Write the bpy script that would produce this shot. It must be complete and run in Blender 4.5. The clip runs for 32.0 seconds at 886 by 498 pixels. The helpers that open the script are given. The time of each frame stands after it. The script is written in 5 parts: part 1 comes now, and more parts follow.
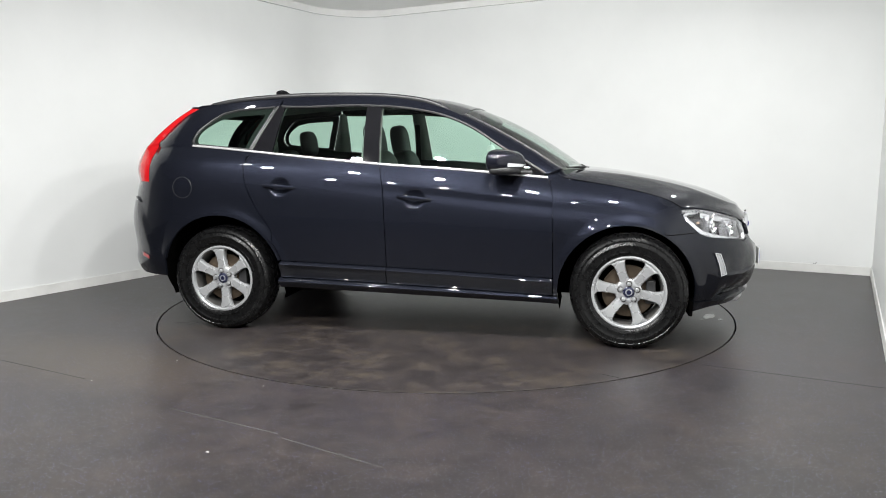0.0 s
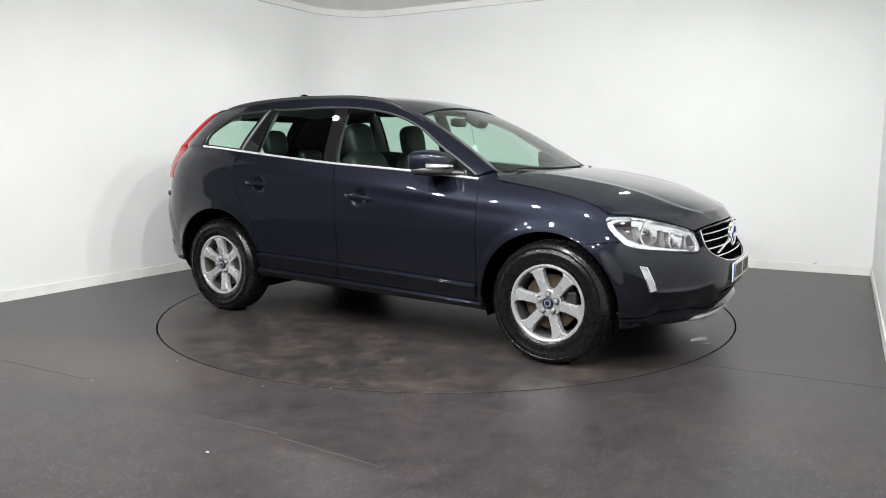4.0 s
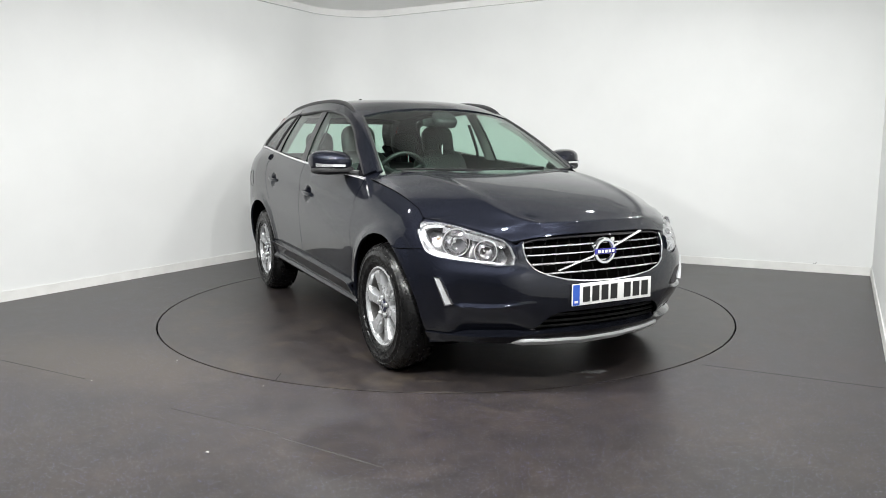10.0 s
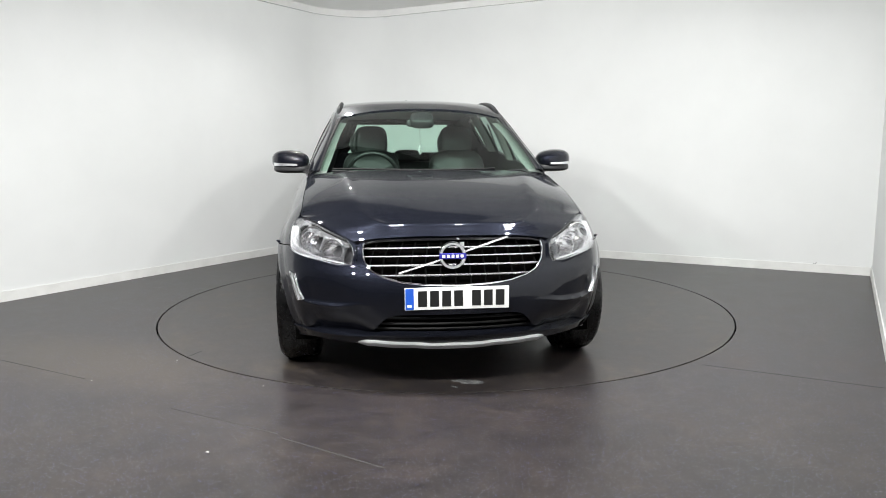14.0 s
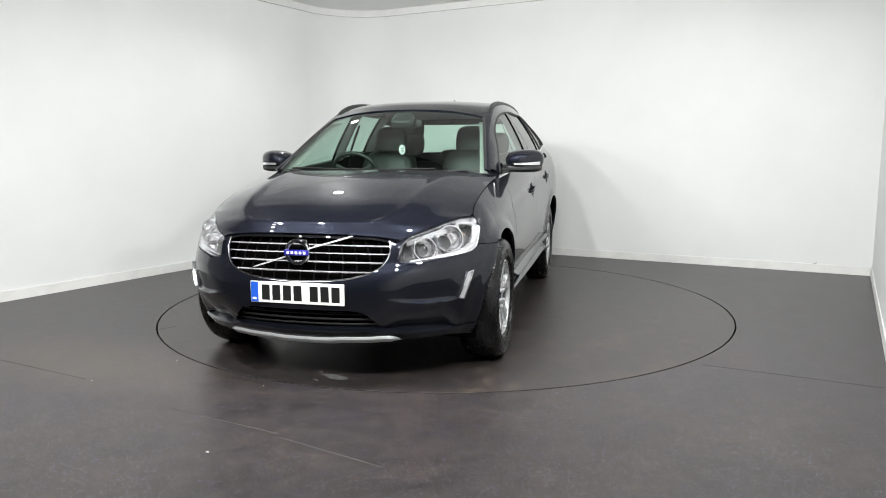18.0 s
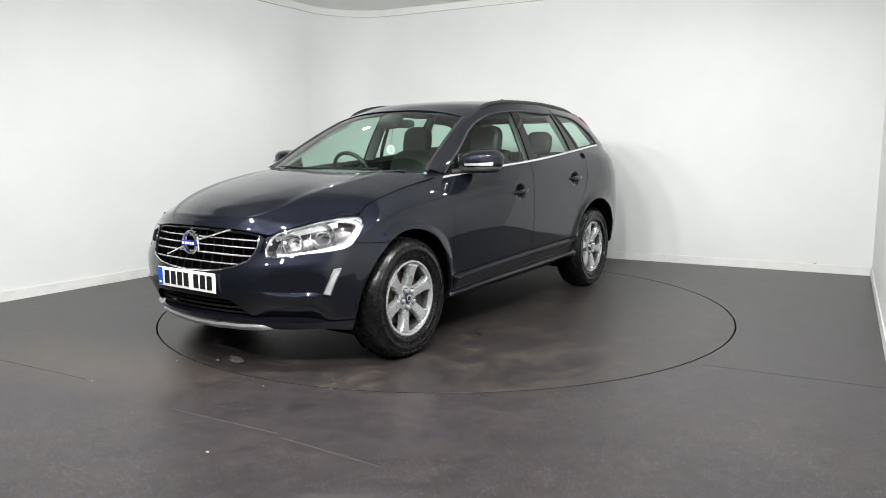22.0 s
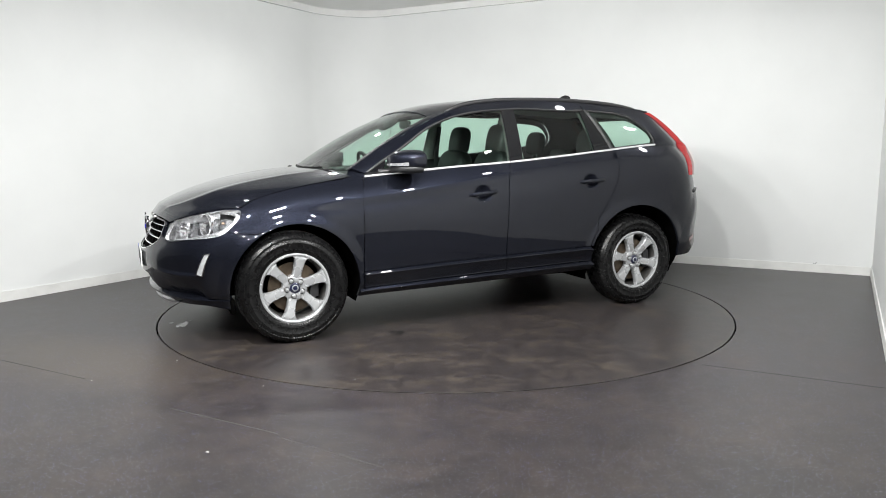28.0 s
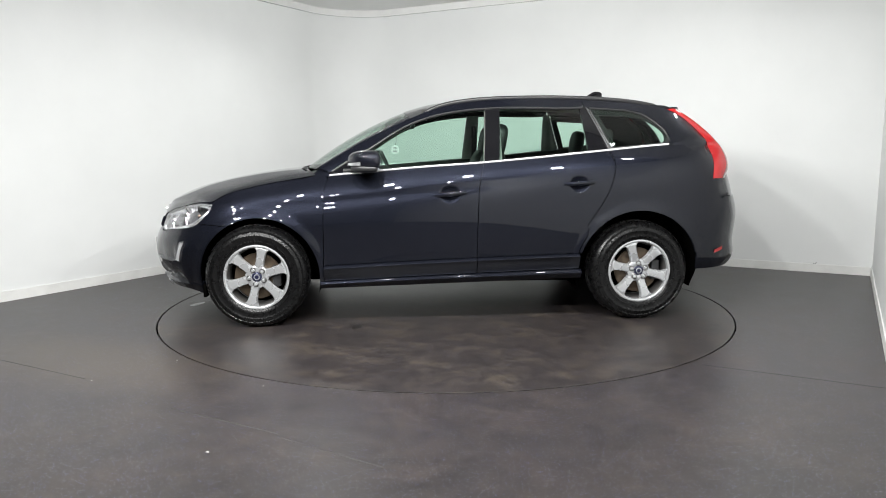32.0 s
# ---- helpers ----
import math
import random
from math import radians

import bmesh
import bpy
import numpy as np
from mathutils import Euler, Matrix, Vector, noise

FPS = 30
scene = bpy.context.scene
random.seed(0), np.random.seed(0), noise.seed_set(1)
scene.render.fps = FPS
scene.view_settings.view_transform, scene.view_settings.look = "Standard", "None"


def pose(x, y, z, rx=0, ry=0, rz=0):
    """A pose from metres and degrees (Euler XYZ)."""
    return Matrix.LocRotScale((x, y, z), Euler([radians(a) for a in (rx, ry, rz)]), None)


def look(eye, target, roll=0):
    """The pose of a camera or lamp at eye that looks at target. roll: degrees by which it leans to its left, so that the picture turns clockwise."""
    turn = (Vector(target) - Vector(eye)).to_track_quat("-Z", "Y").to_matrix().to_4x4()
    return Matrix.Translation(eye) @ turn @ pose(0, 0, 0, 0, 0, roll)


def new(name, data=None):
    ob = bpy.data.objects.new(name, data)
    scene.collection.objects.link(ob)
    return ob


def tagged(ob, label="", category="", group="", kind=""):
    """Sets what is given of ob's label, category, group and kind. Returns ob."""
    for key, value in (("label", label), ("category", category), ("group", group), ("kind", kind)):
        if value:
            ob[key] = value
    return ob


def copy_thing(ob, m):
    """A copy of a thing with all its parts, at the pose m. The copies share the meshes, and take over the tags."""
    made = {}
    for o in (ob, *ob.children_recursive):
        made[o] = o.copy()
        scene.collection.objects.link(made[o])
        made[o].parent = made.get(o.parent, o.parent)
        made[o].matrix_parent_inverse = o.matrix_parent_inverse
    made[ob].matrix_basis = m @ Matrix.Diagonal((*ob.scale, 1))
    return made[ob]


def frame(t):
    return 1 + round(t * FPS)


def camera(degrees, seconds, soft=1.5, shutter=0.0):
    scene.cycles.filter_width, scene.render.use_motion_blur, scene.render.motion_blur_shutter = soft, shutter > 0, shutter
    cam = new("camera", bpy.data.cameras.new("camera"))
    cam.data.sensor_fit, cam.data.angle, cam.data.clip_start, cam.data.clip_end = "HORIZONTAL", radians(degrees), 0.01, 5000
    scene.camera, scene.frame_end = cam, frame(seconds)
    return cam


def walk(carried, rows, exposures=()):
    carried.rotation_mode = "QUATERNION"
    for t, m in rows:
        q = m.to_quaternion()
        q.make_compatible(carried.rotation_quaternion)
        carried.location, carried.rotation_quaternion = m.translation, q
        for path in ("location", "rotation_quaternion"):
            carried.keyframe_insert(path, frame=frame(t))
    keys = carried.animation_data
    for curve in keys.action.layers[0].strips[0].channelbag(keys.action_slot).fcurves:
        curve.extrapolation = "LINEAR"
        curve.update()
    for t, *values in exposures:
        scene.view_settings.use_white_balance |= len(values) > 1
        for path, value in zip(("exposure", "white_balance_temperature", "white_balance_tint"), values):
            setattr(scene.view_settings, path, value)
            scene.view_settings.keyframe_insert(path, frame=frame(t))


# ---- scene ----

# ------------------------------------------------------------------ camera
EYE_Y, EYE_Z = -5.8209, 1.2561
cam = camera(63.19, 32.0, soft=0.9)
STAND = look((0, EYE_Y, EYE_Z), (-0.0176, -0.8865, 0.5712), -0.2285)
walk(cam, [(0.0, STAND), (32.0, STAND)])

# ------------------------------------------------------------------ world and exposure
world = bpy.data.worlds.new("world")
scene.world = world
world.use_nodes = True
wbg = world.node_tree.nodes["Background"]
wbg.inputs[0].default_value = (0.8, 0.85, 0.9, 1)
wbg.inputs[1].default_value = 0.05
scene.view_settings.exposure = 0.0


# ------------------------------------------------------------------ materials
def mat(name, color, rough=0.5, metal=0.0, coat=0.0, spec=0.5, alpha=1.0):
    m = bpy.data.materials.new(name)
    m.use_nodes = True
    b = m.node_tree.nodes["Principled BSDF"]
    b.inputs["Base Color"].default_value = (*color, 1)
    b.inputs["Roughness"].default_value = rough
    b.inputs["Metallic"].default_value = metal
    b.inputs["Coat Weight"].default_value = coat
    b.inputs["Coat Roughness"].default_value = 0.03
    b.inputs["Specular IOR Level"].default_value = spec
    return m


def nodes_of(m):
    return m.node_tree.nodes, m.node_tree.links, m.node_tree.nodes["Principled BSDF"]


def noise_node(m, scale, detail=4.0, rough=0.55, coords="Object", stretch=(1, 1, 1)):
    n, l, b = nodes_of(m)
    tc = n.new("ShaderNodeTexCoord")
    mp = n.new("ShaderNodeMapping")
    mp.inputs["Scale"].default_value = stretch
    nz = n.new("ShaderNodeTexNoise")
    nz.inputs["Scale"].default_value = scale
    nz.inputs["Detail"].default_value = detail
    nz.inputs["Roughness"].default_value = rough
    l.new(tc.outputs[coords], mp.inputs[0])
    l.new(mp.outputs[0], nz.inputs["Vector"])
    return nz


def ramp(m, src, stops):
    n, l, b = nodes_of(m)
    r = n.new("ShaderNodeValToRGB")
    while len(r.color_ramp.elements) < len(stops):
        r.color_ramp.elements.new(0.5)
    for e, (p, c) in zip(r.color_ramp.elements, stops):
        e.position = p
        e.color = (*c, 1) if len(c) == 3 else c
    l.new(src, r.inputs[0])
    return r


def bump(m, src, strength, dist):
    n, l, b = nodes_of(m)
    bp = n.new("ShaderNodeBump")
    bp.inputs["Strength"].default_value = strength
    bp.inputs["Distance"].default_value = dist
    l.new(src, bp.inputs["Height"])
    l.new(bp.outputs[0], b.inputs["Normal"])
    return bp


def varied(name, c0, c1, scale, rough=0.5, dr=0.1, metal=0.0, coat=0.0, bmp=0.0, dist=0.002, stretch=(1, 1, 1)):
    m = mat(name, c0, rough, metal, coat)
    n, l, b = nodes_of(m)
    nz = noise_node(m, scale, stretch=stretch)
    r = ramp(m, nz.outputs["Fac"], [(0.3, c0), (0.7, c1)])
    l.new(r.outputs[0], b.inputs["Base Color"])
    mr = n.new("ShaderNodeMapRange")
    mr.inputs["To Min"].default_value = rough - dr
    mr.inputs["To Max"].default_value = rough + dr
    l.new(nz.outputs["Fac"], mr.inputs[0])
    l.new(mr.outputs[0], b.inputs["Roughness"])
    if bmp:
        bump(m, nz.outputs["Fac"], bmp, dist)
    return m


def glass_mat(name, tint, gloss_rough=0.0):
    m = bpy.data.materials.new(name)
    m.use_nodes = True
    n, l = m.node_tree.nodes, m.node_tree.links
    n.remove(n["Principled BSDF"])
    tr = n.new("ShaderNodeBsdfTransparent")
    tr.inputs[0].default_value = (*tint, 1)
    gl = n.new("ShaderNodeBsdfGlossy")
    gl.inputs["Roughness"].default_value = gloss_rough
    lw = n.new("ShaderNodeLayerWeight")
    lw.inputs[0].default_value = 0.5
    pw = n.new("ShaderNodeMath")
    pw.operation = "POWER"
    pw.inputs[1].default_value = 4.5
    l.new(lw.outputs["Facing"], pw.inputs[0])
    fr = n.new("ShaderNodeMath")
    fr.operation = "MULTIPLY_ADD"
    fr.inputs[1].default_value, fr.inputs[2].default_value = 0.90, 0.06
    l.new(pw.outputs[0], fr.inputs[0])
    mx = n.new("ShaderNodeMixShader")
    l.new(fr.outputs[0], mx.inputs[0])
    l.new(tr.outputs[0], mx.inputs[1])
    l.new(gl.outputs[0], mx.inputs[2])
    l.new(mx.outputs[0], n["Material Output"].inputs[0])
    return m


def paint_mat():
    m = mat("car_paint", (0.007, 0.0085, 0.018), 0.36, 0.55, 1.0, 0.0)
    n, l, b = nodes_of(m)
    nz = noise_node(m, 900.0, 2.0)
    r = ramp(m, nz.outputs["Fac"], [(0.35, (0.0052, 0.0059, 0.0092)), (0.72, (0.0160, 0.0178, 0.0264))])
    l.new(r.outputs[0], b.inputs["Base Color"])
    b.inputs["Coat Roughness"].default_value = 0.01
    b.inputs["Coat IOR"].default_value = 1.43
    return m


PAINT = paint_mat()
BLACK = varied("black_plastic", (0.012, 0.012, 0.013), (0.02, 0.02, 0.021), 60, 0.45, 0.08, bmp=0.1, dist=0.0008)
GLOSS_BLACK = mat("gloss_black", (0.006, 0.006, 0.007), 0.035)
# Near-black, specular off: shade of arches and underbody is put into the colour.
DARK = varied("shaded_black", (0.0012, 0.0012, 0.0012), (0.003, 0.0028, 0.0026), 14, 0.85, 0.1)
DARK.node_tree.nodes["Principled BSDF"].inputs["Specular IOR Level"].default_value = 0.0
CHROME = mat("chrome", (0.82, 0.83, 0.85), 0.08, 1.0)
SATIN = varied("satin_silver", (0.60, 0.61, 0.62), (0.66, 0.67, 0.68), 30, 0.28, 0.05, metal=0.85)
ALLOY = varied("alloy_silver", (0.46, 0.47, 0.48), (0.51, 0.52, 0.53), 9, 0.27, 0.02, metal=0.62, coat=0.3)
GLASS = glass_mat("window_glass", (0.75, 0.91, 0.83))
CLEAR = glass_mat("lamp_glass", (0.97, 0.97, 0.98))
CABIN = varied("cabin_cloth", (0.020, 0.020, 0.021), (0.034, 0.033, 0.033), 120, 0.8, 0.08, bmp=0.2)
LEATHER = varied("seat_leather", (0.007, 0.007, 0.0075), (0.013, 0.0125, 0.0125), 45, 0.5, 0.08, bmp=0.25)
TRIM_GREY = varied("pillar_trim", (0.24, 0.24, 0.23), (0.30, 0.295, 0.285), 60, 0.7, 0.06)


# ------------------------------------------------------------------ mesh helpers
def part(name, bm, material, parent, label="", smooth=True, sharp=38):
    me = bpy.data.meshes.new(name)
    bm.to_mesh(me)
    bm.free()
    me.materials.append(material)
    if smooth:
        me.polygons.foreach_set("use_smooth", [True] * len(me.polygons))
        if sharp:
            me.set_sharp_from_angle(angle=radians(sharp))
    ob = new(name, me)
    ob.parent = parent
    if label:
        ob["label"] = label
    return ob


def thing(name, label, category, m=None, group="", kind=""):
    ob = new(name)
    ob.empty_display_size = 0.2
    if m is not None:
        ob.matrix_basis = m
    return tagged(ob, label, category, group, kind)


def box(bm, x0, x1, y0, y1, z0, z1, bev=0.0):
    r = bmesh.ops.create_cube(bm, size=1.0)
    bmesh.ops.scale(bm, vec=(x1 - x0, y1 - y0, z1 - z0), verts=r["verts"])
    bmesh.ops.translate(bm, vec=((x0 + x1) / 2, (y0 + y1) / 2, (z0 + z1) / 2), verts=r["verts"])
    if bev:
        es = list({e for v in r["verts"] for e in v.link_edges})
        bmesh.ops.bevel(bm, geom=es, offset=bev, segments=3, affect="EDGES", profile=0.6)
    return bm


def boxed(x0, x1, y0, y1, z0, z1, bev=0.0):
    return box(bmesh.new(), x0, x1, y0, y1, z0, z1, bev)


def grid(bm, fn, nu, nv, closed_u=False):
    """A sheet of quads from fn(u, v), u and v from 0 to 1."""
    cols = nu if closed_u else nu + 1
    vs = [[bm.verts.new(fn(i / nu, j / nv)) for j in range(nv + 1)] for i in range(cols)]
    for i in range(nu):
        a, b = vs[i], vs[(i + 1) % cols]
        for j in range(nv):
            bm.faces.new((a[j], b[j], b[j + 1], a[j + 1]))
    return vs


def tube(bm, pts, rad, seg=8, caps=True, flat=1.0, up=(0, 0, 1)):
    """A round or oval bar along a line of points. rad: number or one for each point."""
    pts = [Vector(p) for p in pts]
    rings = []
    for i, p in enumerate(pts):
        d = (pts[min(i + 1, len(pts) - 1)] - pts[max(i - 1, 0)]).normalized()
        s = d.cross(Vector(up))
        s = s.normalized() if s.length > 1e-4 else Vector((1, 0, 0))
        n = s.cross(d).normalized()
        r = rad[i] if isinstance(rad, (list, tuple)) else rad
        rings.append([bm.verts.new(p + s * r * math.cos(2 * math.pi * k / seg) + n * r * flat * math.sin(2 * math.pi * k / seg)) for k in range(seg)])
    for a, b in zip(rings, rings[1:]):
        for k in range(seg):
            bm.faces.new((a[k], a[(k + 1) % seg], b[(k + 1) % seg], b[k]))
    if caps:
        bm.faces.new(rings[0][::-1])
        bm.faces.new(rings[-1])
    return bm


def spin(bm, prof, seg=48, axis="y"):
    """A turned shape: prof is a list of (radius, along)."""
    rings = []
    for r, h in prof:
        ring = []
        for k in range(seg):
            a = 2 * math.pi * k / seg
            c, s = r * math.cos(a), r * math.sin(a)
            ring.append(bm.verts.new((c, h, s) if axis == "y" else (c, s, h) if axis == "z" else (h, c, s)))
        rings.append(ring)
    for a, b in zip(rings, rings[1:]):
        for k in range(seg):
            bm.faces.new((a[k], a[(k + 1) % seg], b[(k + 1) % seg], b[k]))
    return rings


def flange(bm, depth, toward=None):
    """Folds the open border of a sheet inwards, along the sheet's normals."""
    bm.normal_update()
    es = [e for e in bm.edges if e.is_boundary]
    nor = {v: v.normal.copy() for e in es for v in e.verts}
    r = bmesh.ops.extrude_edge_only(bm, edges=es)
    nv = [g for g in r["geom"] if isinstance(g, bmesh.types.BMVert)]
    src = {tuple(round(c, 6) for c in v.co): n for v, n in nor.items()}
    for v in nv:
        n = src.get(tuple(round(c, 6) for c in v.co), Vector((0, 0, 0)))
        v.co -= n * depth
    return bm


def face_out(bm, centre):
    """Turns the sheet's normals away from a centre."""
    bm.normal_update()
    c = Vector(centre)
    s = sum((f.calc_center_median() - c).dot(f.normal) * f.calc_area() for f in bm.faces)
    if s < 0:
        bmesh.ops.reverse_faces(bm, faces=bm.faces[:])
    bm.normal_update()
    return bm


def mirror_y(bm):
    for v in bm.verts:
        v.co.y = -v.co.y
    bmesh.ops.reverse_faces(bm, faces=bm.faces[:])
    return bm


def hermite(x, pts):
    """A smooth curve through (x, value) points."""
    n = len(pts)
    if x <= pts[0][0]:
        return pts[0][1]
    if x >= pts[-1][0]:
        return pts[-1][1]
    i = 0
    while x > pts[i + 1][0]:
        i += 1

    def slope(k):
        if k == 0:
            return (pts[1][1] - pts[0][1]) / (pts[1][0] - pts[0][0])
        if k == n - 1:
            return (pts[-1][1] - pts[-2][1]) / (pts[-1][0] - pts[-2][0])
        a = (pts[k][1] - pts[k - 1][1]) / (pts[k][0] - pts[k - 1][0])
        b = (pts[k + 1][1] - pts[k][1]) / (pts[k + 1][0] - pts[k][0])
        ha, hb = pts[k][0] - pts[k - 1][0], pts[k + 1][0] - pts[k][0]
        return (a * hb + b * ha) / (ha + hb)
    (x0, y0), (x1, y1) = pts[i], pts[i + 1]
    h = x1 - x0
    t = (x - x0) / h
    m0, m1 = slope(i) * h, slope(i + 1) * h
    return (2 * t**3 - 3 * t**2 + 1) * y0 + (t**3 - 2 * t**2 + t) * m0 + (-2 * t**3 + 3 * t**2) * y1 + (t**3 - t**2) * m1


def along(pts, u, smooth=False):
    """The point at u, from 0 to 1, of a line of points of any dimension, by their index."""
    n = len(pts) - 1
    if smooth:
        return tuple(hermite(u * n, [(i, p[d]) for i, p in enumerate(pts)]) for d in range(len(pts[0])))
    i = min(int(u * n), n - 1)
    f = u * n - i
    return tuple(a + (b - a) * f for a, b in zip(pts[i], pts[i + 1]))


def even(pts, n):
    """A line of points resampled to n even steps."""
    L = [0.0]
    for a, b in zip(pts, pts[1:]):
        L.append(L[-1] + math.dist(a, b))
    out, i = [], 0
    for k in range(n + 1):
        s = L[-1] * k / n
        while i < len(pts) - 2 and s > L[i + 1]:
            i += 1
        f = (s - L[i]) / max(L[i + 1] - L[i], 1e-9)
        out.append(tuple(a + (b - a) * min(max(f, 0), 1) for a, b in zip(pts[i], pts[i + 1])))
    return out


# ------------------------------------------------------------------ the car's surface
ZB = [(-2.1, 1.30), (-1.6, 1.282), (-1.15, 1.242), (-0.65, 1.193), (-0.24, 1.157), (0.25, 1.124), (0.87, 1.070),
      (1.1, 1.050), (1.3, 1.02), (1.5, 0.980), (1.7, 0.93), (1.9, 0.885), (2.1, 0.84), (2.3, 0.80)]
YB = [(-2.1, 0.76), (-1.6, 0.82), (-1.15, 0.85), (-0.6, 0.862), (0, 0.858), (0.5, 0.842), (0.87, 0.813), (1.1, 0.80), (1.3, 0.795), (1.5, 0.79)]
SX = (-1.5, -0.9, 0.0, 0.9, 1.5)
SY = ((0.84, 0.84, 0.85, 0.85, 0.86), (0.895, 0.90, 0.905, 0.905, 0.90), (0.925, 0.916, 0.914, 0.916, 0.922),
      (0.945, 0.930, 0.928, 0.930, 0.938), (0.952, 0.938, 0.936, 0.936, 0.934), (0.940, 0.930, 0.924, 0.916, 0.912),
      (0.898, 0.900, 0.898, 0.875, 0.858))
XF = [(0.2, 2.12), (0.26, 2.17), (0.31, 2.22), (0.40, 2.268), (0.47, 2.283), (0.57, 2.283), (0.62, 2.268), (0.68, 2.238), (0.74, 2.226), (0.83, 2.19), (0.9, 2.12), (1.0, 2.0)]
XR = [(0.3, -2.22), (0.42, -2.33), (0.55, -2.32), (0.80, -2.33), (0.90, -2.30), (1.05, -2.25), (1.2, -2.18), (1.3, -2.12), (1.45, -1.97), (1.56, -1.84)]
EZ = [(-2.3, 1.0), (-2.0, 1.25), (-1.86, 1.43), (-1.72, 1.553), (-1.5, 1.580), (-1.2, 1.606), (-0.7, 1.622), (-0.2, 1.604), (0.05, 1.562), (0.2, 1.514), (0.3, 1.472), (0.4, 1.424), (0.55, 1.348), (0.7, 1.265), (0.95, 1.128), (1.05, 1.08)]
EY = [(-2.3, 0.80), (-2.0, 0.70), (-1.86, 0.62), (-1.72, 0.585), (-1.5, 0.60), (-1.2, 0.61), (-0.7, 0.62), (-0.2, 0.625), (0.15, 0.635), (0.4, 0.660), (0.7, 0.715), (0.95, 0.768), (1.05, 0.78)]
CREASE = [(-0.7, 1.05), (0.0, 0.997), (0.4, 0.957), (0.8, 0.918), (1.06, 0.895), (1.45, 0.865)]
FA, RA, ARC_F, ARC_R = (1.368, 0.358), (-1.372, 0.366), 0.425, 0.445


def section(x, z):
    zb = hermite(x, ZB)
    z5 = zb - 0.19
    zs = (0.25, 0.34, 0.46, 0.62, (0.62 + z5) / 2, z5, zb - 0.08, zb)
    ys = [hermite(x, list(zip(SX, r))) for r in SY] + [hermite(x, YB)]
    return hermite(z, list(zip(zs, ys)))


def flare(x, z):
    d = 0.0
    for (cx, cz), r in ((FA, ARC_F), (RA, ARC_R)):
        q = math.hypot(x - cx, z - cz) - r
        if z > 0.2 and q < 0.075:
            k = max(0.0, min(1.0, 1 - q / 0.075))
            d = max(d, 0.014 * k * k * (3 - 2 * k))
    return d


def crease(x, z):
    """The soft fold below the shoulder of wing and doors."""
    if not -0.7 < x < 1.45 or not 0.7 < z < 1.12:
        return 0.0
    f = min(max((x + 0.7) / 1.0, 0.0), 1.0) * min(max((1.45 - x) / 0.35, 0.0), 1.0)
    d = (z - hermite(x, CREASE)) / 0.036
    return 0.0036 * f * f * (3 - 2 * f) * (math.exp(-(d - 0.7) ** 2) - math.exp(-(d + 0.7) ** 2))


def side_y(x, z):
    """Half the car's width at a place of its side."""
    zb = hermite(x, ZB)
    if z > zb + 1e-6:
        ze = hermite(x, EZ)
        v = min(max((z - zb) / max(ze - zb, 0.02), 0), 1.2)
        yb = hermite(x, YB) if x > -1.6 else side_y(x, zb - 0.003)
        if -1.6 < x < -1.4:
            f = (-1.4 - x) / 0.2
            yb += (side_y(x, zb - 0.003) - yb) * f * f * (3 - 2 * f)
        return yb + (hermite(x, EY) - yb) * v + 0.018 * 4 * v * (1 - v)
    if x > 1.5:
        f = min(max((z - 0.55) / max(zb - 0.55, 0.05), 0), 1)
        w = section(1.5, z + (hermite(1.5, ZB) - zb) * f)
        q = min((x - 1.5) / (hermite(z, XF) - 1.5), 0.9999)
        return w * (1 - max(q, 0.0)**2.2) ** (1 / 2.3) + flare(x, z)
    if x < -1.5:
        w = section(-1.5, min(z, 1.27))
        q = min((-1.5 - x) / (-1.5 - hermite(z, XR)), 0.9999)
        return w * (1 - max(q, 0.0)**3.2) ** (1 / 2.4) + flare(x, z)
    return section(x, z) + flare(x, z) + crease(x, z)


def nose(u, z):
    """A place of the front: u degrees round from the middle, 90 at the side."""
    a = radians(u)
    x = 1.5 + (hermite(z, XF) - 1.5) * (1 - min(math.sin(a), 0.99999)**2.3) ** (1 / 2.2)
    zb = hermite(x, ZB)
    f = min(max((z - 0.55) / max(zb - 0.55, 0.05), 0), 1)
    w = section(1.5, min(z + (hermite(1.5, ZB) - zb) * f, 0.98))
    y = w * math.sin(a)
    return Vector((x, y + (flare(x, z) if u > 45 else 0), z))


def on_side(p, off=0.0):
    return Vector((p[0], side_y(p[0], p[1]) + off, p[1]))


def arc_pts(c, r, a0, a1, n):
    return [(c[0] + r * math.cos(radians(a0 + (a1 - a0) * i / n)), c[1] + r * math.sin(radians(a0 + (a1 - a0) * i / n))) for i in range(n + 1)]


def sheet(lo, hi, nu, nv, place, smooth=False, fold=0.018, side=1):
    """A panel between two lines of (x, z), laid on the surface by place(). side -1 mirrors it."""
    bm = bmesh.new()

    def fn(u, v):
        a, b = along(lo, u, smooth), along(hi, u, smooth)
        return place((a[0] + (b[0] - a[0]) * v, a[1] + (b[1] - a[1]) * v))
    grid(bm, fn, nu, nv)
    face_out(bm, (0, 0, 0.6))
    if fold:
        flange(bm, fold)
    return mirror_y(bm) if side < 0 else bm


